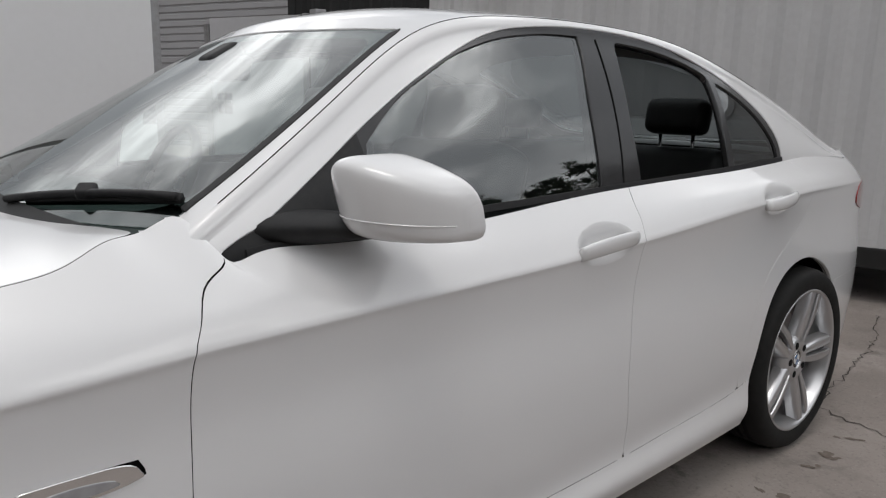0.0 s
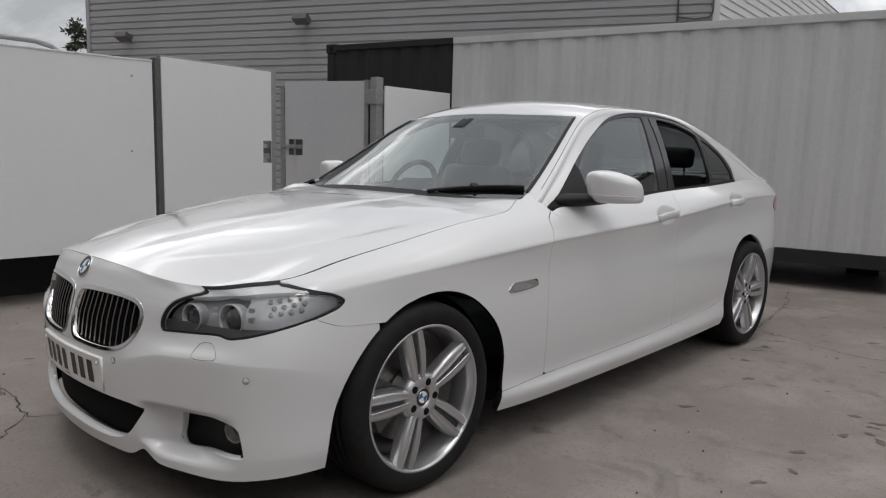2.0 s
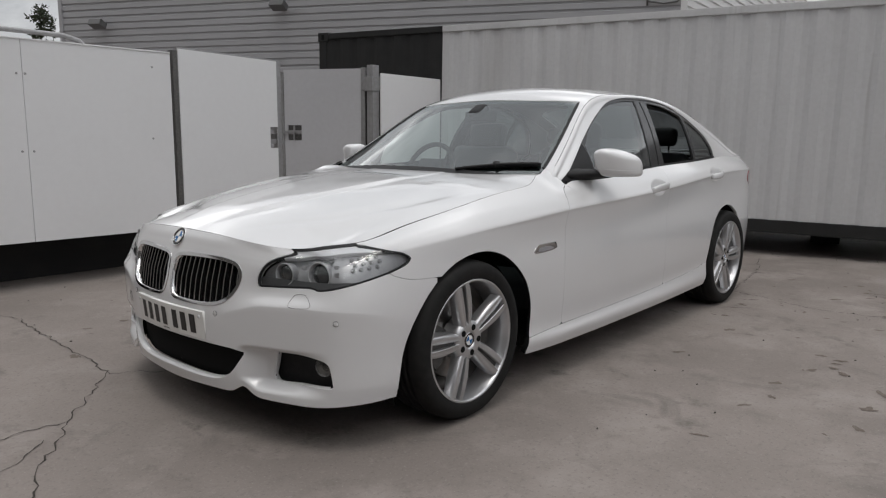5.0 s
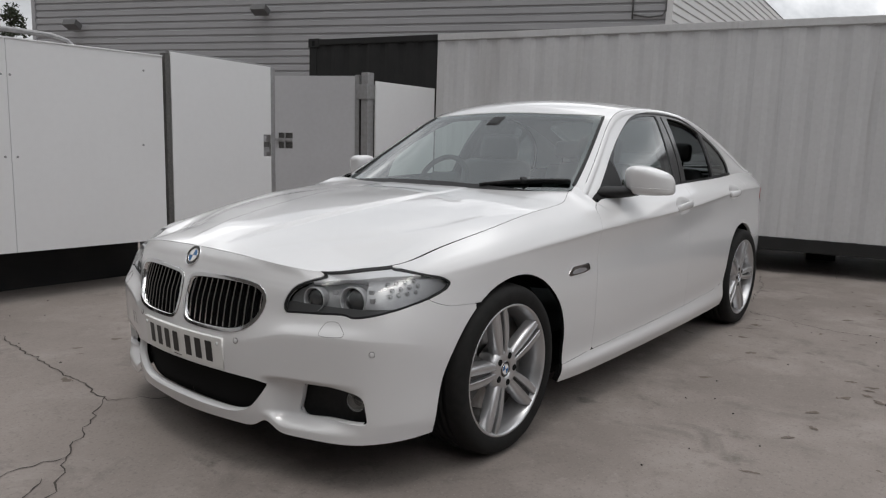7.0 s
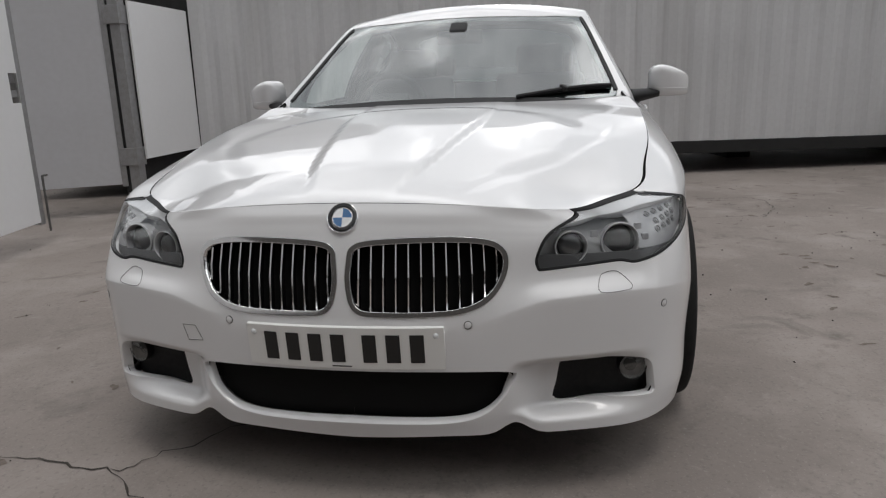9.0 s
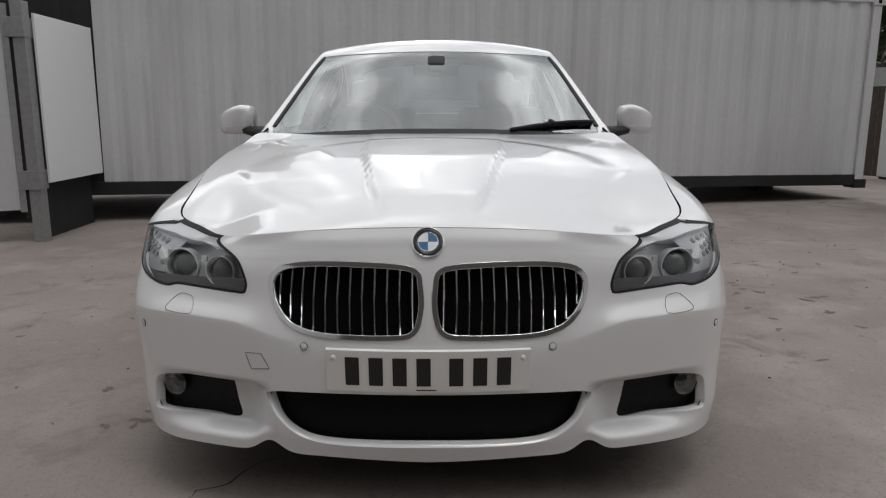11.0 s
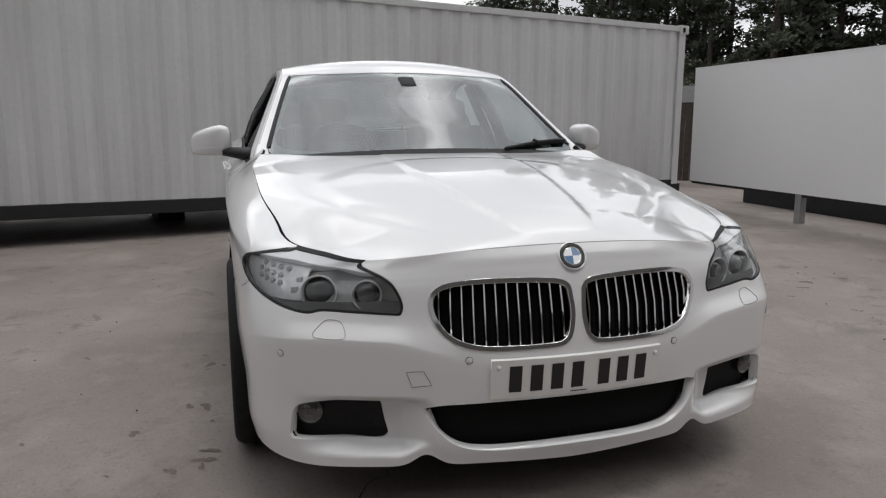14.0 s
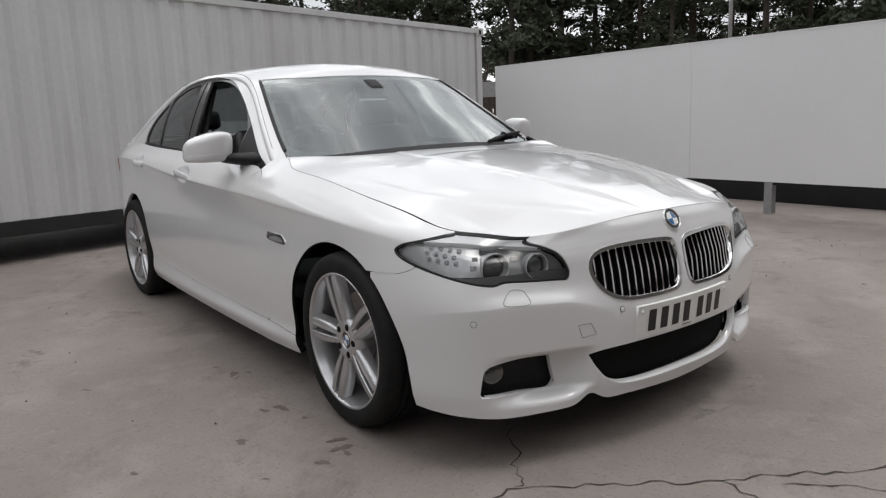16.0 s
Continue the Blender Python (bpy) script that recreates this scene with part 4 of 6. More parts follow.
# ---- trees beyond the yard ----
def pine_meshes(seed, height, spread, sparse):
    """A tapered trunk with limbs, and a crown of many small needle tufts."""
    rnd = random.Random(seed)
    bm = bmesh.new()
    lean = rnd.uniform(-.25, .25)
    tube(bm, [(lean * t * t, .1 * math.sin(t * 3), height * t) for t in np.linspace(0, .96, 9)], .01, 7)
    for v in bm.verts:
        t = v.co.z / height
        k = .17 * (1 - t) + .02
        c = Vector((lean * t * t, .1 * math.sin(t * 3), v.co.z))
        v.co = c + (v.co - c).normalized() * k
    tips = []
    for k in range(46):
        t = rnd.uniform(.16, .98)
        a = rnd.uniform(0, math.tau)
        L = spread * (1.08 - t)**.7 * rnd.uniform(.55, 1.1)
        base = Vector((lean * t * t, 0, height * t))
        end = base + Vector((math.cos(a) * L, math.sin(a) * L, L * rnd.uniform(-.15, .35)))
        mid = base.lerp(end, .5) + Vector((0, 0, .08 * L))
        tube(bm, [base, mid, end], .022, 4)
        for j in range(int(9 * (1 - sparse) + 3)):
            f = rnd.uniform(.3, 1.05)
            tips.append(base.lerp(end, f) + Vector((rnd.gauss(0, .16), rnd.gauss(0, .16), rnd.gauss(0, .14))))
    recalc(bm)
    cr = bmesh.new()
    for p in tips:
        for j in range(9):
            d = Vector((rnd.gauss(0, 1), rnd.gauss(0, 1), rnd.gauss(.25, .7))).normalized()
            s = d.cross(Vector((rnd.random(), rnd.random(), rnd.random()))).normalized()
            L, w = rnd.uniform(.14, .30), rnd.uniform(.03, .07)
            q = p + Vector((rnd.gauss(0, .10), rnd.gauss(0, .10), rnd.gauss(0, .08)))
            cr.faces.new([cr.verts.new(v) for v in (q - s * w, q + d * L * .6 - s * w * .8, q + d * L, q + s * w)])
    return bm, cr


kinds = []
for seed, h, sp, sparse in ((1, 10.5, 2.0, .1), (2, 9.0, 1.9, .35), (3, 11.5, 2.2, .2)):
    t = tagged(empty("pine_tree"), "dark green pine tree with bare lower trunk beyond the hoarding", "tree", "pines beyond the yard")
    a, b = pine_meshes(seed, h, sp, sparse)
    part("trunk", a, M["bark"], t)
    part("crown", b, M["needles"], t)
    kinds.append(t)
rnd = random.Random(5)
spots = []
for k in range(52):
    f = (k % 26) / 25
    x, y = 31 - 29 * f, -11.5 - 17 * f**.9
    spots.append((x + rnd.uniform(-1.2, 1.2) + (1.6 if k > 25 else 0), y + rnd.uniform(-2.2, 1.0) - (3.2 if k > 25 else 0)))
for k, (x, y) in enumerate(spots):
    m = Matrix.Translation((x, y, -.1)) @ Matrix.Rotation(rnd.uniform(0, 6.28), 4, 'Z')
    sc = rnd.uniform(.8, 1.1)
    if k < 3:
        kinds[k].matrix_basis = m
    else:
        copy_thing(kinds[k % 3], m).scale = (sc, sc, sc)
copy_thing(kinds[1], Matrix.Translation((13.4, 38.0, -.1))).scale = (.86, .86, .86)


def shrub(x, y, h, seed):
    rnd = random.Random(seed)
    t = tagged(empty("shrub", Matrix.Translation((x, y, 0))), "green-brown leafy shrub behind the hoarding", "shrub", "shrubs beyond the yard")
    bm = bmesh.new()
    for k in range(7):
        a = rnd.uniform(0, 6.28)
        tube(bm, [(0, 0, 0), (math.cos(a) * .4, math.sin(a) * .4, h * .5), (math.cos(a) * .8, math.sin(a) * .8, h * .9)], .02, 5)
    part("stem", recalc(bm), M["bark"], t)
    cr = bmesh.new()
    for k in range(1500):
        a, r = rnd.uniform(0, 6.28), rnd.random()**.5 * 1.3
        p = Vector((math.cos(a) * r, math.sin(a) * r, h * (rnd.uniform(.25, 1) * (1 - .25 * r))))
        d = Vector((rnd.gauss(0, 1), rnd.gauss(0, 1), rnd.gauss(0, 1))).normalized()
        s = d.cross(Vector((rnd.random(), rnd.random(), 1))).normalized()
        L = rnd.uniform(.07, .14)
        cr.faces.new([cr.verts.new(v) for v in (p, p + d * L * .5 + s * L * .3, p + d * L, p + d * L * .5 - s * L * .3)])
    part("leaves", cr, M["shrub"], t)


for k, (x, y, h) in enumerate(((14.5, -9.0, 3.0), (12.8, -9.6, 2.7), (16.5, -9.2, 3.2), (18.5, -9.5, 3.0), (9.5, -10.5, 2.3), (11.2, -10.2, 2.4), (21, -10, 3.3))):
    shrub(x, y, h, 20 + k)


def timber_fence():
    """Dark brown close-boarded fence in the gap beyond the container."""
    f = tagged(empty("timber_fence", along((11.5, -6.2), (8.2, -8.6))[0]), "dark brown close-boarded timber fence", "fence")
    for k in range(34):
        part("fence_board", boxed(k * .12, k * .12 + .112, 0, .018, .05, 1.78, .003), M["timber"], f)
    for z in (.4, 1.3):
        part("fence_rail", boxed(0, 4.1, .02, .06, z, z + .09), M["timber"], f)
    part("fence_cap", boxed(0, 4.1, -.012, .05, 1.50, 1.80, .004), M["galv"], f)


timber_fence()
pole = tagged(empty("lamp_pole", Matrix.Translation((9.2, -15.2, 0))), "thin grey steel lamp pole behind the hoarding", "pole")
part("shaft", recalc(tube(bmesh.new(), [(0, 0, 0), (0, 0, 4), (0, 0, 8.5)], .05)), M["galv"], pole, "", True)


# ---- outlines of the panels: (s, z) along the body side, (x, z) for the windows, (x, y) from above ----
HEADLAMP = loop([(.510, .616), (.503, .645), (.522, .688), (.546, .712), (.59, .732), (.63, .742), (.655, .752), (.672, .80), (.75, .86), (.90, .86), (.945, .790), (.965, .777), (1.0, .775), (1.045, .770), (1.085, .761), (1.140, .749), (1.178, .727), (1.160, .704), (1.088, .680), (.99, .657),
                 (.90, .638), (.83, .625), (.775, .619), (.735, .626), (.64, .622)], sharp=(0,))
KIDNEY = loop([(.016, .655), (.022, .688), (.048, .704), (.113, .711), (.224, .714), (.324, .711), (.391, .700), (.421, .680), (.430, .654), (.423, .618), (.402, .583), (.374, .557), (.333, .538),
               (.276, .527), (.184, .524), (.093, .525), (.049, .530), (.026, .550), (.016, .587), (.013, .620)])
INTAKE = loop([(.452, .356), (.415, .368), (.37, .372), (.2, .377), (-.2, .377), (-.37, .372), (-.415, .368), (-.452, .356), (-.418, .306), (-.375, .262), (-.318, .236), (-.218, .226), (.218, .226), (.318, .236), (.375, .262), (.418, .306)], sharp=(0, 7))
FOG = loop([(.572, .366), (.69, .372), (.785, .366), (.820, .350), (.832, .31), (.840, .256), (.675, .254), (.580, .252), (.552, .262), (.562, .31)], sharp=(0, 5))
ARCH_F = loop([(1.105, .0), (1.107, .20), (1.117, .299), (1.142, .407), (1.197, .510), (1.289, .608), (1.402, .678), (1.530, .708), (1.651, .700), (1.769, .651), (1.885, .544), (1.939, .427), (1.947, .300), (1.930, .200), (1.92, .0)])
ARCH_R = loop([(4.06, .0), (4.062, .25), (4.066, .36), (4.085, .488), (4.135, .614), (4.233, .693), (4.366, .724), (4.501, .707), (4.641, .635), (4.738, .488), (4.77, .344), (4.775, .2), (4.77, 0)])
SEAM = [(1.088, .668), (1.149, .648), (1.22, .640), (1.45, .632)]
DOOR_F = [(2.228, .272), (2.224, .40), (2.216, .58), (2.221, .70), (2.227, .82), (2.238, .867), (2.258, .905), (2.286, .930), (2.328, .950), (2.362, .968), (2.390, .985), (2.42, 1.1)]
DOOR_M = [(3.384, .292), (3.378, .40), (3.361, .50), (3.357, .65), (3.370, .82), (3.387, .918), (3.416, .984), (3.445, 1.02), (3.46, 1.12)]
DOOR_R = [(3.985, .338), (3.995, .45), (4.035, .60), (4.125, .72), (4.25, .80), (4.35, .89), (4.405, .98), (4.425, 1.06), (4.43, 1.12)]
SILL = [(1.80, .255), (2.228, .270), (2.75, .281), (3.1, .289), (3.384, .298), (3.64, .312), (3.985, .340), (4.2, .385)]


def dense(points, n=10):
    """An open line, smoothed."""
    p = np.array(points, float)
    c = np.concatenate(([0], np.cumsum(np.linalg.norm(np.diff(p, axis=0), axis=1))))
    return cubic(c, p)(np.linspace(0, c[-1], n * len(p)))


def ring(*lines):
    return np.vstack([np.asarray(l, float) for l in lines])


seam, door_f, door_m, door_r, sill = (dense(l) for l in (SEAM, DOOR_F, DOOR_M, DOOR_R, SILL))
cut = lambda line, a, b: line[(line[:, 0] >= a) & (line[:, 0] <= b)]
BUMPER = ring([(-.1, .05), (1.45, .05)], seam[::-1], [(1.0, .72), (1.0, 1.0), (-.1, 1.0)])
WING = ring([(1.0, .72)], seam, [(1.6, .4), (1.80, .255)], cut(sill, 1.81, 2.227), door_f, [(1.0, 1.12)])
DOOR_FRONT = ring(door_f[::-1], cut(sill, 2.23, 3.383), door_m)
DOOR_REAR = ring(door_m[::-1], cut(sill, 3.386, 3.984), door_r)
QUARTER = ring(door_r[::-1], cut(sill, 3.99, 4.2), [(4.3, .2), (4.60, .2), (4.70, .60), (6.4, .62), (6.4, 1.2), (4.45, 1.2)])
REAR_BUMPER = ring([(4.55, .1), (6.4, .1), (6.4, .62), (4.70, .60)])
ROCKER = ring([(1.80, .05), (4.2, .05)], sill[::-1])
TAIL = loop([(4.915, .885), (4.97, .945), (5.2, .95), (5.6, .93), (5.6, .84), (5.2, .83), (5.0, .85)])
REPEATER = loop([(1.950, .655), (1.972, .684), (1.990, .692), (2.145, .692), (2.162, .684), (2.152, .668), (2.10, .657)], n=6)
GAP = 0.0015
HANDLES = ((3.125, 3.350, .885, .902), (4.020, 4.232, .935, .950))


def cup_outline(s0, s1, z0, z1):
    """The oval hollow behind a door handle."""
    a = np.linspace(0, math.tau, 49)[:-1]
    return np.stack(((s0 + s1) / 2 - .004 + np.cos(a) * .112, (z0 + z1) / 2 + .006 + np.sin(a) * .049 + .006 * np.cos(a)), -1)


CUPS = [cup_outline(*h) for h in HANDLES]

car = tagged(empty("saloon_car"), "white four-door saloon car with silver alloy wheels, parked on concrete", "car")


def inside(poly, off=0.0):
    return lambda uv: signed(poly, uv) - off


def outside(poly, off=0.0):
    return lambda uv: -signed(poly, uv) - off


def both(sheet, name, mat, label="", flange=0.014, sides="RL", seam=None):
    """The same panel on the car's right and left."""
    made = []
    if "R" in sides:
        made.append(sheet.make(name, mat, car, label, flange, seam=seam))
    if "L" in sides:
        made.append(sheet.mirrored().make(name, mat, car, label, flange, seam=seam))
    return made


def whole(sheet):
    """A right half and its mirror image as one sheet across the centre line."""
    mid = np.abs(sheet.co[:, 1]) < 1e-5
    sheet.no[mid, 1] = 0
    return sheet.joined(sheet.mirrored())


below_top = lambda uv: np.interp(uv[:, 0], _ts, _tp[:, 2]) - .0014 - uv[:, 1] + 1.0 * (uv[:, 0] > 2.30)
centre_line = lambda c: abs(c[1]) < 1e-4
front = body_sheet(0, 1.30, 0.009, 11)
INTAKE_S = INTAKE
b = front.copy().keep(inside(BUMPER, GAP)).keep(outside(HEADLAMP, GAP)).keep(outside(ARCH_F)).keep(outside(KIDNEY, .0048)).keep(outside(INTAKE)).keep(outside(FOG))
b.keep(below_top)
bumper = whole(b).make("front_bumper", M["paint"], car, "white front bumper with three dark intakes", 0.030, centre_line)
w = body_sheet(0.95, 2.40).keep(inside(WING, GAP)).keep(outside(HEADLAMP, .0006)).keep(outside(ARCH_F)).keep(outside(REPEATER, .001))
w.keep(below_top)
both(w, "front_wing", M["paint"], flange=0.010, seam=M["gap"])
d = body_sheet(2.15, 3.50).keep(inside(DOOR_FRONT, GAP)).keep(outside(CUPS[0]))
front_doors = both(d, "front_door", M["paint"], seam=M["gap"])
d = body_sheet(3.30, 4.46).keep(inside(DOOR_REAR, GAP)).keep(outside(CUPS[1]))
rear_doors = both(d, "rear_door", M["paint"], seam=M["gap"])
q = body_sheet(3.95, 6.3, 0.016).keep(inside(QUARTER, GAP)).keep(outside(ARCH_R)).keep(outside(TAIL, GAP))
both(q, "rear_wing", M["paint"], flange=0.022)
q = body_sheet(4.5, 6.3, 0.016).keep(inside(REAR_BUMPER, GAP)).keep(outside(ARCH_R))
whole(q).make("rear_bumper", M["paint"], car, "", 0.02)
both(body_sheet(1.75, 4.25).keep(inside(ROCKER, GAP)).keep(outside(ARCH_F)).keep(outside(ARCH_R)), "side_sill", M["paint"], "", 0.03, seam=M["gap"])
both(body_sheet(4.85, 5.7, 0.016).keep(inside(TAIL, 0.001)).shifted(0.004), "tail_lamp", M["tail"], "red tail lamp")
# dark inner shell behind the joints
i = body_sheet(0, 6.3, 0.02).keep(outside(ARCH_F, -.004)).keep(outside(ARCH_R, -.004)).keep(outside(KIDNEY)).keep(outside(INTAKE)).keep(outside(FOG)).keep(outside(HEADLAMP)).keep(outside(CUPS[0], -.006)).keep(outside(CUPS[1], -.006))
i.keep(lambda uv: uv[:, 1] - .215)
whole(i.shifted(-.0135)).make("inner_shell", M["gap"], car, "", 0)

# ---- bonnet ----
_hood = np.vstack((_tp[_tp[:, 0] < 1.535][:, :2], [(1.556, .782), (1.562, .772), (1.556, .745), (1.535, .66), (1.492, .50), (1.460, .28), (1.450, 0)]))
HOOD = np.vstack((_hood, _hood[:-1][::-1] * [1, -1]))
bonnet_sheet().keep(inside(HOOD, .0022)).make("bonnet", M["paint"], car, "white bonnet with raised creases", 0.02, seam=M["gap"])
bonnet_sheet().keep(inside(HOOD, .0)).shifted(-.018).make("bonnet_liner", M["gap"], car, "", 0)

# ---- windows and roof ----
DLO = loop([(1.682, .966), (1.712, .983), (1.773, 1.012), (1.90, 1.092), (2.05, 1.189), (2.218, 1.284), (2.385, 1.357), (2.51, 1.392), (2.68, 1.414), (2.85, 1.421), (3.02, 1.415), (3.2, 1.393), (3.4, 1.345), (3.55, 1.285),
            (3.675, 1.20), (3.735, 1.12), (3.745, 1.055), (3.6, .95), (2.5, .90), (1.69, .90)], sharp=(0, 16, 17, 18, 19))
GLASS_F = loop([(2.01, .95), (2.01, 1.135), (2.075, 1.190), (2.145, 1.240), (2.25, 1.295), (2.342, 1.335), (2.485, 1.372), (2.653, 1.395), (2.800, 1.400), (2.790, 1.36), (2.735, 1.211), (2.685, .95)], sharp=(0, 1, 8, 11))
GLASS_R = loop([(2.865, .95), (2.885, 1.168), (2.945, 1.38), (2.965, 1.394), (3.15, 1.380), (3.30, 1.350), (3.395, 1.318), (3.385, 1.24), (3.36, 1.12), (3.345, .95)], sharp=(0, 6, 9))
GLASS_Q = loop([(3.378, .95), (3.392, 1.12), (3.43, 1.300), (3.53, 1.262), (3.63, 1.195), (3.70, 1.115), (3.712, 1.07), (3.70, .95)], sharp=(0, 2, 7))
def raised(o):
    """Lifts the upper window edges towards the rear with the roof."""
    o[:, 1] += .012 * smooth((o[:, 0] - 2.2) / .35) * smooth((o[:, 1] - 1.06) / .15)
    return o


DLO, GLASS_F, GLASS_R, GLASS_Q = (raised(o) for o in (DLO, GLASS_F, GLASS_R, GLASS_Q))
side = house_side()
def tucked(sh):
    """Sinks the foot of the screen pillar under the wing."""
    sh.co = sh.co - sh.no * (.010 * (1 - smooth((sh.co[:, 0] - 1.615) / .06)))[:, None]
    return sh


frame_side = tucked(side.copy().keep(outside(DLO, .001)).keep(lambda uv: uv[:, 0] - 1.598 + (uv[:, 1] - .979) * .62))
both(frame_side, "body_side_frame", M["paint"], "", 0.012)
trim = side.copy().keep(inside(DLO, .001)).shifted(-.004)
ring_trim = trim.copy().keep(outside(GLASS_F)).keep(outside(GLASS_R)).keep(outside(GLASS_Q))
both(ring_trim.copy().keep(lambda uv: 2.004 - uv[:, 0]).keep(lambda uv: uv[:, 0] - 1.66), "mirror_sail", M["black"], "matt black corner behind the mirror", 0.02)
both(ring_trim.keep(lambda uv: uv[:, 0] - 2.004), "window_surround", M["gloss_black"], "gloss black window surround", 0.02)
shield = lambda p: p.keep(lambda uv: uv[:, 1] - (.972 + .039 * (uv[:, 0] - 1.75)))
both(shield(side.copy().keep(inside(GLASS_F, -.003)).shifted(-.010)), "front_side_window", M["side_glass"], "", 0.004, "L")
both(shield(side.copy().keep(inside(GLASS_R, -.003)).shifted(-.010)), "rear_side_window", M["privacy"], "", 0.004, "R")
both(shield(side.copy().keep(inside(GLASS_Q, -.003)).shifted(-.010)), "quarter_window", M["privacy"], "", 0.004)
# bright-edged black waist strip
both(side.copy().keep(lambda uv: uv[:, 1] - WAIST(uv[:, 0])[:, 1] - .004).keep(lambda uv: WAIST(uv[:, 0])[:, 1] + .018 - uv[:, 1]).keep(lambda uv: 3.735 - uv[:, 0]).keep(lambda uv: uv[:, 0] - 1.725).shifted(.004),
     "waist_strip", M["black"], "black waist strip", 0.01)

SCREEN = loop([(2.135, 0), (2.145, .25), (2.168, .40), (2.215, .552), (2.232, .586), (2.200, .606), (2.0, .665), (1.85, .706), (1.735, .735), (1.645, .752), (1.60, .735), (1.51, .55), (1.44, .30), (1.42, 0),
               (1.44, -.30), (1.51, -.55), (1.60, -.735), (1.645, -.752), (1.735, -.735), (1.85, -.706), (2.0, -.665), (2.200, -.606), (2.232, -.586), (2.215, -.552), (2.168, -.40), (2.145, -.25)])
BACK = loop([(3.42, 0), (3.44, .35), (3.50, .52), (3.60, .565), (4.0, .60), (4.22, .60), (4.28, .4), (4.30, 0), (4.28, -.4), (4.22, -.60), (4.0, -.60), (3.60, -.565), (3.50, -.52), (3.44, -.35)])
top = house_top()
edge = lambda uv: np.abs(uv[:, 1])
roof = top.copy().keep(outside(SCREEN, .001)).keep(outside(BACK, .001)).keep(lambda uv: uv[:, 0] - 1.585)
tucked(roof).shifted(.0005).make("roof", M["paint"], car, "white steel roof and screen pillars", 0.012)
screen = top.copy().keep(inside(SCREEN, .0015)).shifted(-.003)
screen.copy().keep(outside(loop([(2.10, 0), (2.11, .25), (2.132, .40), (2.165, .522), (2.155, .569), (2.0, .627), (1.85, .668), (1.69, .712), (1.605, .66), (1.52, .50), (1.465, .30), (1.45, 0),
                                 (1.465, -.30), (1.52, -.50), (1.605, -.66), (1.69, -.712), (1.85, -.668), (2.0, -.627), (2.155, -.569), (2.165, -.522), (2.132, -.40), (2.11, -.25)]))).shifted(-.004).make("screen_border", M["gloss_black"], car, "", 0)
gasket = top.copy().keep(inside(SCREEN, -.003)).keep(outside(SCREEN, -.013)).keep(lambda uv: uv[:, 1] - .592).keep(lambda uv: uv[:, 0] - 1.655)
both(gasket.shifted(.0025), "screen_gasket", M["black"], "black windscreen edge strip", 0.006)
screen.make("windscreen", M["glass"], car, "clear windscreen with a dark border", 0.004)
top.copy().keep(inside(BACK, .0015)).shifted(-.003).make("rear_window", M["privacy"], car, "", 0.004)
# headliner and cowl
top.copy().keep(outside(SCREEN, -.03)).keep(outside(BACK, -.02)).keep(lambda uv: uv[:, 0] - 2.1).shifted(-.03).make("headliner", M["headliner"], car, "", 0)
cowl = top.copy().keep(lambda uv: uv[:, 0] - 1.40).keep(lambda uv: 1.455 + .16 * edge(uv)**2 + .10 * edge(uv)**4 - uv[:, 0]).keep(lambda uv: .70 - edge(uv)).shifted(.002)
cowl.make("scuttle_panel", M["black"], car, "black plastic scuttle below the windscreen", 0.02)
# boot lid
x, y = np.linspace(4.2, 4.81, 30), np.linspace(-.8, .8, 60)
X, Y = np.meshgrid(x, y, indexing="ij")
_tr = _top(np.linspace(4.7, 6.3, 200))
BOOT = np.vstack((_tr[:, :2], _tr[::-1][1:, :2] * [1, -1]))
Sheet.grid(np.stack((X, Y, 1.066 + .018 * (1 - (Y / .8)**2) - .04 * smooth((X - 4.6) / .3)), -1), np.stack((X, Y), -1)).keep(inside(BOOT, .002)).make("boot_lid", M["paint"], car, "", 0.02)


def on_body(s, z, out=0.0, side=1):
    """A point on the body side and its outward normal; side -1 is the car's left."""
    g = body_grid(np.array([max(s - .004, 0), s, s + .004]))
    k = g[1]
    j = int(np.argmin(np.abs(k[:, 2] - z)))
    j = min(max(j, 1), len(k) - 2)
    t = np.interp(z, k[j - 1:j + 2, 2], [-1, 0, 1])
    p = k[j] + (k[j + 1] - k[j]) * t if t >= 0 else k[j] + (k[j - 1] - k[j]) * -t
    n = np.cross(k[j + 1] - k[j - 1], g[2][j] - g[0][j])
    n = n / np.linalg.norm(n)
    p = p + n * out
    return Vector((p[0], side * p[1], p[2])), Vector((n[0], side * n[1], n[2]))


def facing(p, n, up=(0, 0, 1)):
    """A pose at p whose z axis points along n."""
    n = Vector(n).normalized()
    x = Vector(up).cross(n).normalized()
    y = n.cross(x)
    m = Matrix((x, y, n)).transposed().to_4x4()
    m.translation = p
    return m


def dish(profile, n=40, m=None):
    """Turned shape round z: rows of (radius, height)."""
    bm = lathe(bmesh.new(), profile, n, 'Z')
    bmesh.ops.remove_doubles(bm, verts=bm.verts, dist=1e-5)
    recalc(bm)
    if m is not None:
        bmesh.ops.transform(bm, matrix=m, verts=bm.verts)
    return bm


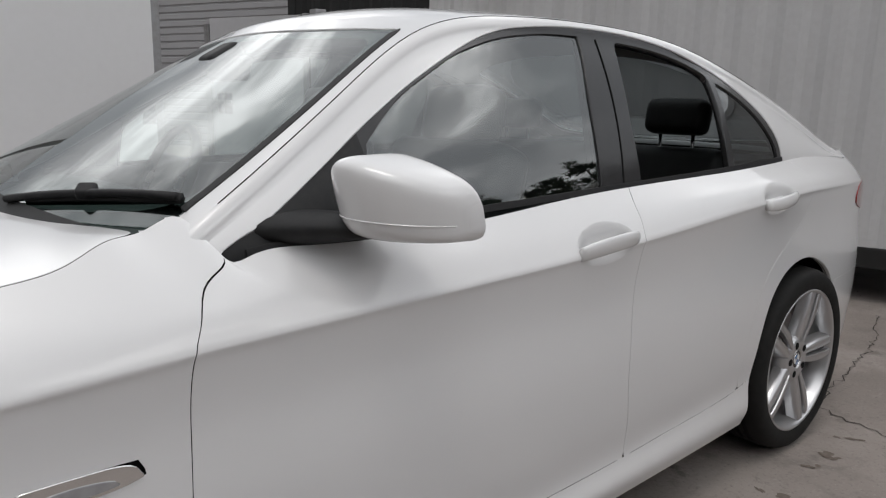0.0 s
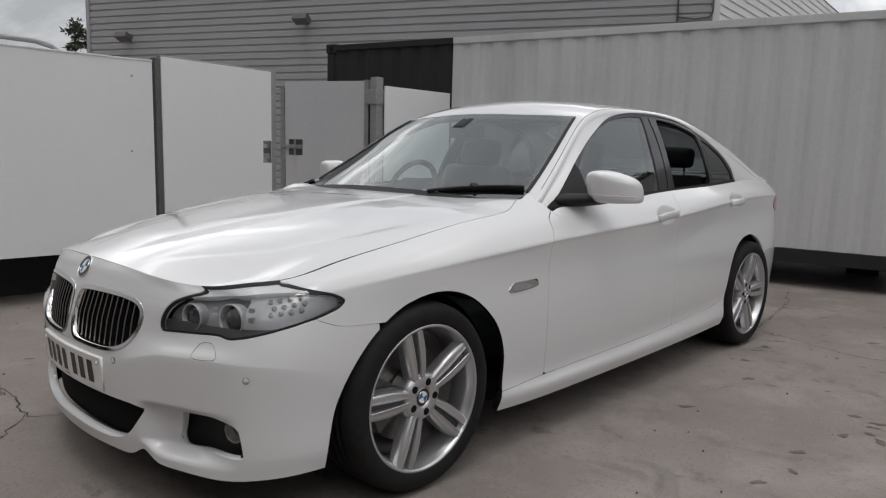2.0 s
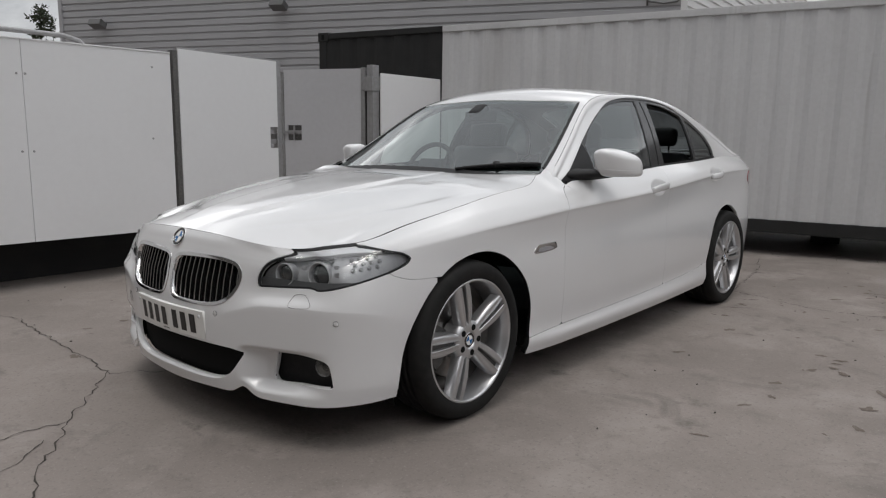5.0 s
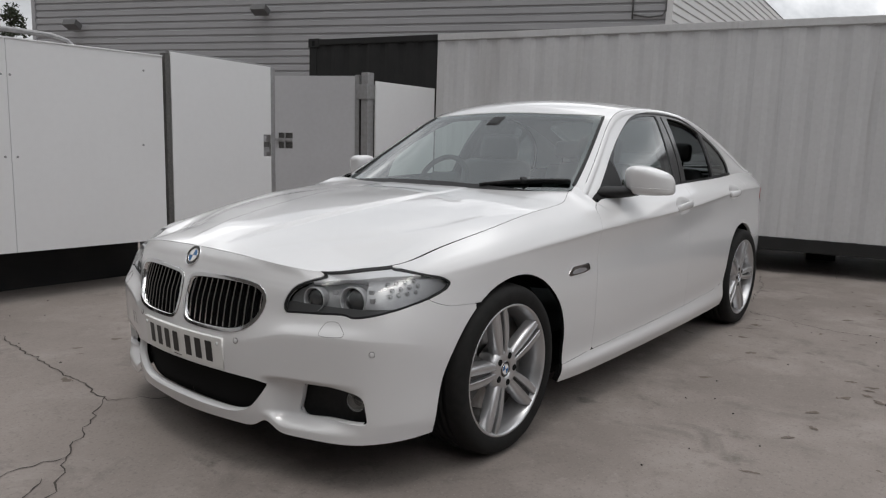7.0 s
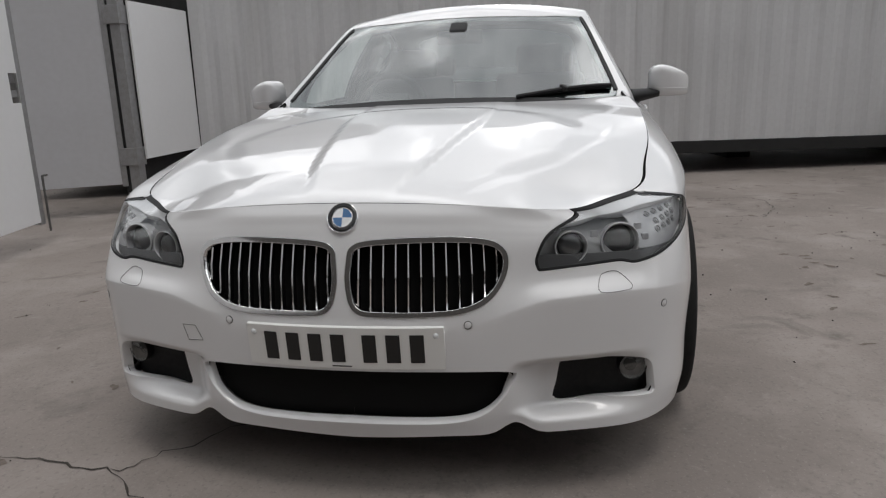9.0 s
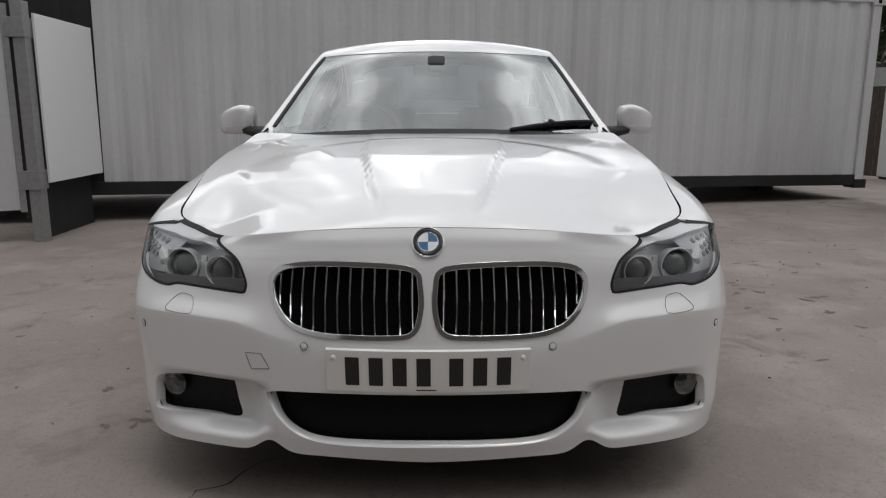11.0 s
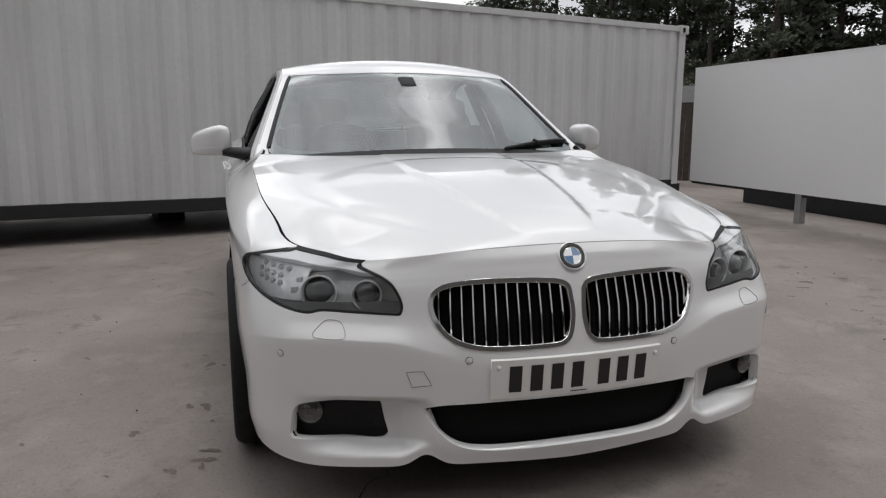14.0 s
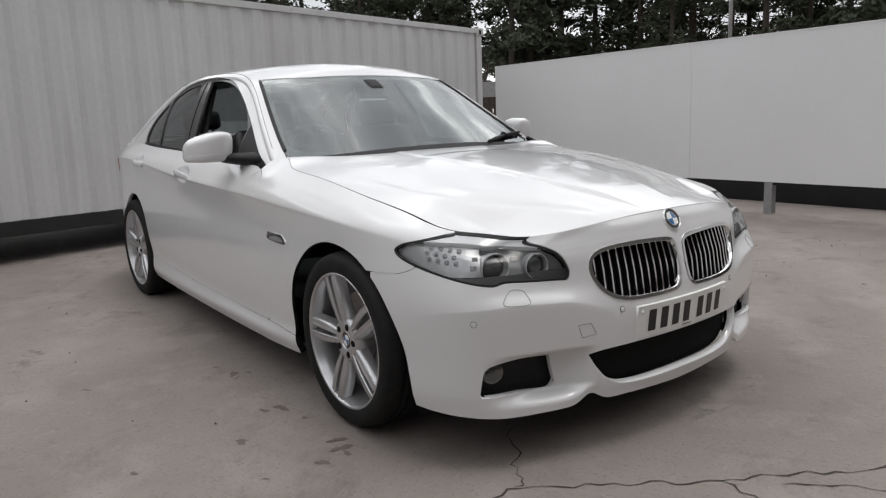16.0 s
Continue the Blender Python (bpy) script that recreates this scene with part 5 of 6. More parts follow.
def roundel(parent, p, n, r, up=(0, 0, 1)):
    """Round badge: black ring with chrome edges and quartered blue and white centre."""
    m = facing(p, n, up)
    b = part("badge", dish([(0, .001), (r * .66, .003), (r * .68, .0045), (r * .94, .004), (r * .96, .001)], 40, m), M["gloss_black"], parent, "round badge with blue and white quarters", True)
    part("badge_ring", dish([(r * .93, 0), (r * .94, .0052), (r * .98, .0058), (r, .004), (r, -.004)], 40, m), M["chrome"], b, "", True)
    part("badge_ring", dish([(r * .60, .003), (r * .61, .0055), (r * .65, .0055), (r * .66, .003)], 40, m), M["chrome"], b, "", True)
    for q in range(4):
        bm = bmesh.new()
        c = bm.verts.new((0, 0, .0055))
        a = [bm.verts.new((math.cos(t) * r * .61, math.sin(t) * r * .61, .0048)) for t in np.linspace(q * math.pi / 2, (q + 1) * math.pi / 2, 9)]
        for u, v in zip(a, a[1:]):
            bm.faces.new((c, u, v))
        bmesh.ops.transform(bm, matrix=m, verts=bm.verts)
        part("badge_quarter", bm, M["badge_blue" if q % 2 == 0 else "badge_white"], b, "", True)
    return b


p, n = Vector((.096, 0, .762)), Vector((-.86, 0, .50))
roundel(car, p + n * .004, n, .041)

# ---- kidney grilles, intakes, plate ----
for side_sign in (1, -1):
    def half(sh):
        return sh if side_sign == 1 else sh.mirrored()
    k = front.copy().keep(inside(KIDNEY, -.002)).keep(outside(KIDNEY, -.0095)).shifted(.003)
    kid = half(k).make("kidney_grille", M["chrome"], car, "chrome-framed kidney grille with upright slats", 0.02)
    half(front.copy().keep(inside(KIDNEY, -.002)).shifted(-.05)).make("grille_backing", M["gap"], kid, "", 0.0)
    for j in range(12):
        s = .042 + j * .0328
        zs = KIDNEY[np.abs(KIDNEY[:, 0] - s) < .012][:, 1]
        if len(zs) < 2:
            continue
        lo, hi = zs.min() + .008, zs.max() - .006
        bm = bmesh.new()
        rows = []
        for t in np.linspace(0, 1, 9):
            z = lo + (hi - lo) * t
            lean = .010 * (t - .5) if t < .5 else 0
            pt, nn = on_body(max(s + lean * .5, .006), z, -.008 - .010 * abs(t - .5), side_sign)
            tx = Vector((0, 1, 0)).cross(Vector((0, 0, 1)))
            wy = .0028
            rows.append([bm.verts.new(pt + Vector((0, dy, 0)) + Vector((dx, 0, 0))) for dy, dx in ((-wy, .024), (-wy, .003), (0, 0), (wy, .003), (wy, .024))])
        for a_, b_ in zip(rows, rows[1:]):
            for u in range(4):
                bm.faces.new((a_[u], a_[u + 1], b_[u + 1], b_[u]))
        sl = part("slat", recalc(bm), M["chrome"], kid, "", False)
        sl.data.materials.append(M["gloss_black"])
        sl.data.polygons.foreach_set("material_index", [0 if k % 4 in (1, 2) else 1 for k in range(len(sl.data.polygons))])

mid = body_sheet(0, .50, .012)
whole(mid.copy().keep(inside(INTAKE, -.01)).shifted(-.045)).make("intake_mesh", M["gap"], car, "black lower intake mesh", 0)
for side_sign in (1, -1):
    sh = body_sheet(.5, .9, .012).keep(inside(FOG, -.012)).shifted(-.05)
    (sh if side_sign == 1 else sh.mirrored()).make("fog_recess", M["black"], car, "black fog lamp recess", 0)
    pt, nn = on_body(.778, .328, -.034, side_sign)
    nn = Vector((-.95, side_sign * .30, 0)).normalized()
    m = facing(pt, nn)
    fog = part("fog_lamp", dish([(.037, -.03), (.0395, .002), (.0395, .004), (.038, .005), (.037, .002)], 32, m), M["black"], car, "round clear fog lamp", True)
    part("lens", dish([(.0, .016), (.014, .0155), (.027, .012), (.037, .004)], 32, m), M["fog_lens"], fog, "", True)
    part("reflector", dish([(.0, -.026), (.012, -.024), (.028, -.010), (.036, .0)], 32, m), M["iron"], fog, "", True)
    # parking sensors and washer covers
    for s, z in ((.322, .500), (.852, .508)):
        pt, nn = on_body(s, z, .0006, side_sign)
        sens = part("parking_sensor", dish([(0, .0012), (.0085, .0012), (.0092, .0006)], 24, facing(pt, nn)), M["paint"], car, "", True)
        part("sensor_ring", dish([(.0092, .0010), (.0103, .0010), (.0105, -.002)], 24, facing(pt, nn)), M["gap"], sens, "", True)


def hairline(outline, name, side_sign, width=.0008):
    """A fine dark joint line round a flush cover."""
    P = [on_body(s, z, .0005, side_sign)[0] for s, z in outline]
    part(name, recalc(tube(bmesh.new(), P, width, 5, True)), M["iron"], car, "", True)


WASHER = loop([(.664, .560), (.672, .594), (.690, .603), (.722, .602), (.752, .572), (.745, .561)], n=4)
for side_sign in (1, -1):
    hairline(WASHER, "washer_cover_joint", side_sign)
hairline(loop([(.446, .470), (.494, .468), (.478, .424), (.424, .430)], n=5, sharp=range(4)), "towing_cover_joint", 1)

PLATE = loop([(-.258, .387), (.258, .387), (.262, .391), (.262, .494), (.258, .498), (-.258, .498), (-.262, .494), (-.262, .391)], n=3, sharp=range(8))


def plate_point(y, z, out):
    x = .020 + .28 * y * y + (.0 if z > .44 else 0) + (.495 - z) * .10
    return Vector((x - out, y, z))


def plate_grid(y0, y1, z0, z1, out, n=12):
    Y, Z = np.meshgrid(np.linspace(y0, y1, n), np.linspace(z0, z1, 4), indexing="ij")
    P = np.array([[plate_point(a, b, out) for a, b in zip(r, q)] for r, q in zip(Y, Z)])
    return Sheet.grid(P, np.stack((Y, Z), -1), True)


sh = plate_grid(-.262, .262, .386, .498, .012, 30)
plate = sh.make("number_plate", M["plate"], car, "white number plate with dark bars and two screw caps", 0.014)
x0 = -.219
for j in range(7):
    a = x0 + j * .061 + (.022 if j > 3 else 0)
    plate_grid(-a - .043, -a - .007, .404, .481, .0132, 4).make("bar", M["print"], plate, "", 0)
for y in (.242, -.242):
    part("screw_cap", dish([(0, .003), (.006, .0025), (.0075, 0)], 16, facing(plate_point(y, .478, .0125), (-1, 0, 0))), M["badge_white"], plate, "", True)
plate_grid(-.022, .03, .3915, .3945, .0132, 4).make("bar", M["print"], plate, "", 0)

# ---- headlamps ----
for side_sign in (1, -1):
    def half(sh):
        return sh if side_sign == 1 else sh.mirrored()
    base = body_sheet(.46, 1.22, .008).keep(inside(HEADLAMP, .002))
    crest = lambda uv: np.interp(uv[:, 0], _ts, _tp[:, 2]) - .0075 - uv[:, 1]
    rim_top = base.copy().keep(inside(HEADLAMP, .006)).keep(lambda uv: -crest(uv))
    lamp = half(base.copy().keep(outside(HEADLAMP, -.0060)).joined(rim_top)).make("headlamp", M["black"], car, "clear swept headlamp with two round projector lenses", 0.012)
    half(base.copy().keep(inside(HEADLAMP, .006)).shifted(-.001)).make("lens", M["lens"], lamp, "", 0).visible_shadow = False
    half(base.copy().shifted(-.044)).make("housing", M["hl_grey"], lamp, "", 0)
    zt = lambda uv: np.interp(uv[:, 0], [.5, .56, .62, .75, .90, 1.05, 1.18], [.712, .723, .730, .737, .751, .760, .749])
    half(base.copy().keep(lambda uv: uv[:, 1] - zt(uv)).keep(inside(HEADLAMP, .007)).keep(crest).shifted(-.004)).make("brow", M["brow"], lamp, "pale brow strip", 0.03)
    half(base.copy().keep(lambda uv: .652 + .0 * uv[:, 0] + .035 * smooth((uv[:, 0] - .85) / .2) - uv[:, 1]).shifted(-.022)).make("lower_bezel", M["hl_black"], lamp, "", 0.03)
    for s, z, r, deep in ((.758, .684, .050, -.030), (.612, .674, .042, -.028)):
        pt, nn = on_body(s, z, deep, side_sign)
        m = facing(pt, Vector((-1, side_sign * .22, .02)))
        cup = part("projector", dish([(r * .90, -.03), (r, -.002), (r * 1.04, .006), (r * 1.00, .010), (r * .93, .006), (r * .86, -.004)], 40, m), M["hl_silver"], lamp, "round projector with pale ring", True)
        part("glow_ring", dish([(r * .95, .004), (r * .96, .010), (r * 1.00, .011), (r * 1.02, .006)], 40, m), M["hl_ring"], cup, "", True)
        part("projector_lens", dish([(0, .010 if r > .045 else .004), (r * .4, .008), (r * .68, .0), (r * .88, -.012)], 40, m), M["optic"], cup, "", True)
    for s, z in ((.842, .712), (.850, .684), (.684, .704)):
        pt, nn = on_body(s, z, -.018, side_sign)
        m = facing(pt, Vector((-.9, side_sign * .4, .1)))
        part("reflector_facet", boxed(-.010, .010, -.009, .009, -.006, .003, .004, m), M["hl_silver"], lamp)
    for r_ in range(3):
        for c_ in range(4):
            s, z = .925 + c_ * .036 + (r_ % 2) * .012, .738 - r_ * .021 + c_ * .003
            pt, nn = on_body(s, z, -.018, side_sign)
            part("indicator_cell", dish([(0, .002), (.005, .001), (.0085, -.003), (.0095, .0)], 12, facing(pt, nn)), M["hl_cell"], lamp, "", True)
    half(base.copy().keep(lambda uv: uv[:, 0] - .815).keep(lambda uv: uv[:, 1] - .655).shifted(-.020)).make("side_reflector", M["hl_silver"], lamp, "", 0)

# ---- side repeaters ----
for side_sign in (1, -1):
    sh = body_sheet(1.90, 2.20, .008).keep(inside(REPEATER, .001))
    rep = (sh if side_sign == 1 else sh.mirrored()).shifted(.003).make("side_repeater", M["chrome"], car, "slim chrome side repeater lamp", 0.01)
    sh = body_sheet(1.90, 2.20, .008).keep(inside(loop([(1.985, .662), (1.998, .684), (2.12, .685), (2.11, .665)], n=5))).shifted(.0055)
    (sh if side_sign == 1 else sh.mirrored()).make("repeater_lens", M["hl_silver"], rep, "", 0.003)

# joint between the doors on the centre pillar
for sg in (-1, 1):
    line = []
    for z in np.linspace(1.0, 1.405, 12):
        g = house_grid(np.array([2.79 + (z - 1.02) * .21]))[0][:20]
        line.append(Vector((g[0, 0], sg * (np.interp(z, g[:, 2], g[:, 1]) - .0035), z)))
    part("pillar_joint", recalc(tube(bmesh.new(), line, .0022, 6)), M["gap"], car, "", True)

# dark seam along the roof rail and screen pillar
for sg in (-1, 1):
    xs = np.linspace(1.70, 3.75, 60)
    P = house_grid(xs)[:, 19]
    part("roof_seam", recalc(tube(bmesh.new(), [Vector((a, sg * b, c)) for a, b, c in P], .0013, 6)), M["gap"], car, "", True)


# ---- wheels ----
def wheel_meshes():
    """Parts of one wheel, its outer face towards -y, centred on the hub."""
    parts = []
    R = .339
    tyre = [(.254, -.110), (.262, -.1175), (.276, -.1225), (.294, -.1245), (.309, -.1225), (.3215, -.1165), (.3290, -.106), (.3342, -.092), (.3372, -.07)]
    for g in (-.052, -.018, .018, .052):
        tyre += [(.3388, g - .005), (.332, g - .0045), (.332, g + .0045), (.3388, g + .005)]
    tyre += [(.3372, .07), (.3342, .092), (.3290, .106), (.309, .1225), (.276, .1225), (.254, .112)]
    parts.append(("tyre", recalc(lathe(bmesh.new(), tyre, 96)), "rubber", "black road tyre", True))
    rim = [(.2620, -.106), (.2635, -.114), (.2620, -.1185), (.2575, -.1190), (.2530, -.1160), (.2500, -.108), (.2440, -.094), (.2385, -.080), (.2350, -.05), (.2290, -.02), (.228, .02), (.232, .08), (.2480, .10), (.2585, .112), (.262, .108)]
    parts.append(("rim", recalc(lathe(bmesh.new(), rim, 96)), "alloy", "silver alloy rim", True))
    # inner barrel, its colour darkened for the shade between the spokes
    parts.append(("barrel", recalc(lathe(bmesh.new(), [(.2275, .10), (.2275, -.02), (.20, .04), (.10, .06)], 64)), "alloy_shaded", "", True))

    def spoke(side):
        """One blade of a split spoke along +x: a bright crowned face with a thin edge ridge over the slot and a deep outer flank."""
        bm = bmesh.new()
        rows = []
        for t in np.linspace(0, 1, 16):
            r = .046 + t * .204
            face = -.099 - .013 * math.sin(t * math.pi * .62) - .003 * t
            inner = .0045 + .0085 * t**.8
            outer = .0245 + .013 * math.sin(t * math.pi * .8) + .010 * t
            deep = .050 - .010 * t
            prof = ((inner + .0012, .026), (inner, .0065), (inner + .0010, .0004), (inner + .0040, -.0006), (inner + .0062, .0036),
                    ((inner + outer) * .5, .0016), (outer - .005, .0024), (outer - .001, .0070), (outer + .004, .022), (outer + .007, deep))
            rows.append([bm.verts.new((r, face + d, side * w)) for w, d in prof])
        for a, b in zip(rows, rows[1:]):
            for k in range(len(a) - 1):
                bm.faces.new((a[k], a[k + 1], b[k + 1], b[k]))
        return bm

    for k in range(5):
        turn = Matrix.Rotation(-k * math.tau / 5, 4, 'Y')
        for side in (-1, 1):
            bm = spoke(side)
            bmesh.ops.transform(bm, matrix=turn, verts=bm.verts)
            parts.append(("spoke", recalc(bm), "alloy", "", True))
        # floor of the slot between the two blades, its shade painted in dark
        bm = bmesh.new()
        rows = []
        for t in np.linspace(0, 1, 8):
            hw = .007 + .010 * t
            rows.append([bm.verts.new((.05 + t * .195, -.082 - .012 * math.sin(t * math.pi * .6), w)) for w in (-hw, 0, hw)])
        for a, b in zip(rows, rows[1:]):
            for j in range(2):
                bm.faces.new((a[j], a[j + 1], b[j + 1], b[j]))
        bmesh.ops.transform(bm, matrix=turn, verts=bm.verts)
        parts.append(("spoke_web", recalc(bm), "alloy_slot", "", True))
    hub = [(0, -.090), (.034, -.090), (.034, -.0985), (.040, -.1015), (.060, -.1025), (.074, -.100), (.086, -.090), (.090, -.06), (.09, -.02)]
    parts.append(("hub", recalc(lathe(bmesh.new(), hub, 48)), "alloy", "", True))
    for k in range(5):
        a = -math.tau * (k + .5) / 5
        c = (math.cos(a) * .056, 0, math.sin(a) * .056)
        parts.append(("bolt_hole", recalc(lathe(bmesh.new(), [(.0, -.1030), (.0118, -.1034), (.0130, -.1030), (.0135, -.1010)], 20, 'Y', c)), "gap", "", True))
    a = math.radians(-8)
    parts.append(("valve", recalc(tube(bmesh.new(), [(math.cos(a) * .236, -.070, math.sin(a) * .236), (math.cos(a) * .208, -.086, math.sin(a) * .208)], .006)), "black", "", True))
    parts.append(("brake_disc", recalc(lathe(bmesh.new(), [(.06, -.012), (.174, -.012), (.175, .012), (.06, .012)], 64)), "steel", "", False))
    bm = bmesh.new()
    rows = []
    for a in np.linspace(math.radians(150), math.radians(215), 9):
        rows.append([bm.verts.new((math.cos(a) * r, y, math.sin(a) * r)) for r, y in ((.105, -.045), (.185, -.045), (.192, -.03), (.192, .05), (.105, .05))])
    for p, q in zip(rows, rows[1:]):
        for k in range(5):
            bm.faces.new((p[k], p[(k + 1) % 5], q[(k + 1) % 5], q[k]))
    bm.faces.new(rows[0])
    bm.faces.new(rows[-1][::-1])
    parts.append(("brake_caliper", recalc(bm), "iron", "", False))
    return parts


def wheel(x, y, turn):
    w = empty("wheel")
    w.parent = car
    right = y > 0
    w.matrix_basis = Matrix.Translation((x, y, .339)) @ (Matrix.Rotation(math.pi, 4, 'Z') if right else Matrix.Identity(4)) @ Matrix.Rotation(math.radians(turn), 4, 'Y')
    for name, me, smooth_it, label in WHEEL:
        o = new(name, me)
        o.parent = w
        if name == "brake_caliper":
            o.matrix_basis = Matrix.Rotation(math.radians(-turn), 4, 'Y')
        if label:
            tagged(o, label)
    roundel(w, Vector((0, -.0935, 0)), Vector((0, -1, 0)), .033)
    return w


WHEEL = []
for name, bm, mat, label, sm in wheel_meshes():
    me = bpy.data.meshes.new(name)
    bm.to_mesh(me)
    bm.free()
    me.materials.append(M[mat])
    me.polygons.foreach_set("use_smooth", [sm] * len(me.polygons))
    WHEEL.append((name, me, sm, label))
for x, y, turn in ((.868, -.824, -104), (3.806, -.806, -73), (.868, .824, -107), (3.806, .806, -20)):
    wheel(x, y, turn)

# wheel housings
for x, c in ((.850, ARCH_F), (3.80, ARCH_R)):
    for sg in (-1, 1):
        bm = bmesh.new()
        rows = []
        for a in np.linspace(-25, 205, 30):
            a = math.radians(a)
            ca, sa = math.cos(a), math.sin(a)
            rows.append([bm.verts.new((x + ca * .412, sg * yy, .315 + sa * .392)) for yy in (.875 if x < 1 else .872, .55)])
        for p, q in zip(rows, rows[1:]):
            bm.faces.new((p[0], p[1], q[1], q[0]))
        ins = [r[1] for r in rows]
        bm.faces.new(ins)
        part("wheel_housing", bm, M["gap"], car, "", True)
# underbody
part("underbody", boxed(.34, 4.70, -.56, .56, .225, .27, .01), M["gap"], car)
part("underbody", boxed(1.32, 3.35, -.86, .86, .20, .25, .01), M["gap"], car)
part("underbody", boxed(.20, .42, -.36, .36, .215, .235, .01), M["gap"], car)

# ---- door mirrors ----
def door_mirror(sg):
    """Rounded housing lofted outwards from the window corner."""
    def section(q, y, k=48):
        """Rounded four-cornered outline: q holds x and z of the front-bottom, front-top, rear-top and rear-bottom corners."""
        out = []
        for j in range(k):
            a = j * math.tau / k
            c, v = math.cos(a), math.sin(a)
            c, v = math.copysign(abs(c)**.45, c), math.copysign(abs(v)**.44, v)
            w = ((1 - c) * (1 - v) / 4, (1 - c) * (1 + v) / 4, (1 + c) * (1 + v) / 4, (1 + c) * (1 - v) / 4)
            out.append((sum(w[i] * q[2 * i] for i in range(4)), sg * y, sum(w[i] * q[2 * i + 1] for i in range(4))))
        return out
    rows = [(.906, (1.895, 1.020, 1.885, 1.084, 1.975, 1.094, 1.990, 1.016)), (.914, (1.872, 1.016, 1.846, 1.108, 1.984, 1.116, 2.012, 1.010)),
            (.928, (1.858, 1.006, 1.830, 1.122, 1.988, 1.128, 2.028, .998)), (.955, (1.853, .990, 1.822, 1.128, 1.993, 1.133, 2.038, .984)),
            (.990, (1.860, .988, 1.834, 1.122, 1.997, 1.128, 2.043, .982)), (1.025, (1.880, .988, 1.860, 1.110, 2.003, 1.119, 2.046, .983)),
            (1.055, (1.908, .989, 1.893, 1.096, 2.009, 1.108, 2.047, .985)), (1.078, (1.940, .991, 1.930, 1.081, 2.015, 1.095, 2.047, .987)),
            (1.090, (1.968, .996, 1.961, 1.067, 2.021, 1.080, 2.045, .992)), (1.096, (1.998, 1.008, 1.993, 1.048, 2.026, 1.060, 2.039, 1.004))]
    curves = [pchip([r[0] for r in rows], [r[1][i] for r in rows]) for i in range(8)]
    f = lambda y: [float(c(float(y))) for c in curves]
    ys = [.906, .908, .910, .912, .915, .919, .923, *np.linspace(.928, 1.078, 24), 1.082, 1.086, 1.090, 1.093, 1.095, 1.096]
    bm = bmesh.new()
    loops = [[bm.verts.new(p) for p in section(f(np.array(y)), y)] for y in ys]
    for a, b in zip(loops, loops[1:]):
        for k in range(len(a)):
            bm.faces.new((a[k], a[(k + 1) % len(a)], b[(k + 1) % len(a)], b[k]))
    bm.faces.new(loops[0])
    bm.faces.new(loops[-1][::-1])
    mir = part("door_mirror", recalc(bm), M["paint"], car, "white door mirror with a black foot", True)
    part("mirror_glass", boxed(-.002, .002, min(sg * .935, sg * 1.058), max(sg * .935, sg * 1.058), -.045, .045, .001, pose(2.016, 0, 1.043, 0, -19, 0)), M["chrome"], mir)
    bm = bmesh.new()
    rows2 = []
    for t in np.linspace(0, 1, 8):
        c = Vector((1.838 + .082 * t, sg * (.822 + .128 * t), .992 + .013 * t))
        hx, hz = .092 - .020 * t, .034 - .014 * t
        rows2.append([bm.verts.new(c + Vector((math.cos(a) * hx, 0, math.sin(a) * hz))) for a in np.linspace(0, math.tau, 17)[:-1]])
    for a, b in zip(rows2, rows2[1:]):
        for k in range(16):
            bm.faces.new((a[k], a[(k + 1) % 16], b[(k + 1) % 16], b[k]))
    bm.faces.new(rows2[-1])
    part("mirror_foot", recalc(bm), M["black"], mir, "black plastic mirror foot", True)
    # step between the cap and the lower shell
    low = []
    for y in np.linspace(.910, 1.092, 22):
        edge = sorted(section(f(y), y)[12:37], key=lambda p: p[2])
        z = 1.030 - .06 * (y - .91)
        low.append(Vector((float(np.interp(z, [p[2] for p in edge], [p[0] for p in edge])) - .0004, sg * y, z)))
    part("cap_joint", recalc(tube(bmesh.new(), low, .0016, 6)), M["paint"], mir, "", True)


for sg in (-1, 1):
    door_mirror(sg)

# ---- door handles ----
for sg, doors in ((1, 0), (-1, 1)):
    for (s0, s1, z0, z1), el, door in ((HANDLES[0], CUPS[0], front_doors[doors]), (HANDLES[1], CUPS[1], rear_doors[doors])):
        P = body_sheet(s0 - .05, s1 + .05, .006).keep(inside(el, -.001))
        dd = smooth(np.clip(signed(el, P.uv) / .036, 0, 1))
        P.co = P.co - P.no * (.024 * dd)[:, None]
        k = P if sg == 1 else P.mirrored()
        finish(k.make("handle_cup", M["paint"], door, "", 0), True).data.normals_split_custom_set_from_vertices([(0, 0, 0)] * len(k.co))
        bm = bmesh.new()
        rows = []
        for t in np.linspace(0, 1, 15):
            s = s0 + (s1 - s0) * t
            z = z0 + (z1 - z0) * t
            bow = .020 * math.sin(math.pi * min(max(t, .02), .98))**.5
            p, n = on_body(s, z, bow - .004, sg)
            hz = .0205 - .004 * abs(2 * t - 1)**3
            up = Vector((0, 0, 1))
            rows.append([bm.verts.new(p + up * math.sin(a) * hz + n * math.cos(a) * .009) for a in np.linspace(0, math.tau, 15)[:-1]])
        for a, b in zip(rows, rows[1:]):
            for k in range(14):
                bm.faces.new((a[k], a[(k + 1) % 14], b[(k + 1) % 14], b[k]))
        bm.faces.new(rows[0])
        bm.faces.new(rows[-1][::-1])
        part("handle", recalc(bm), M["paint"], door, "white pull handle", True)

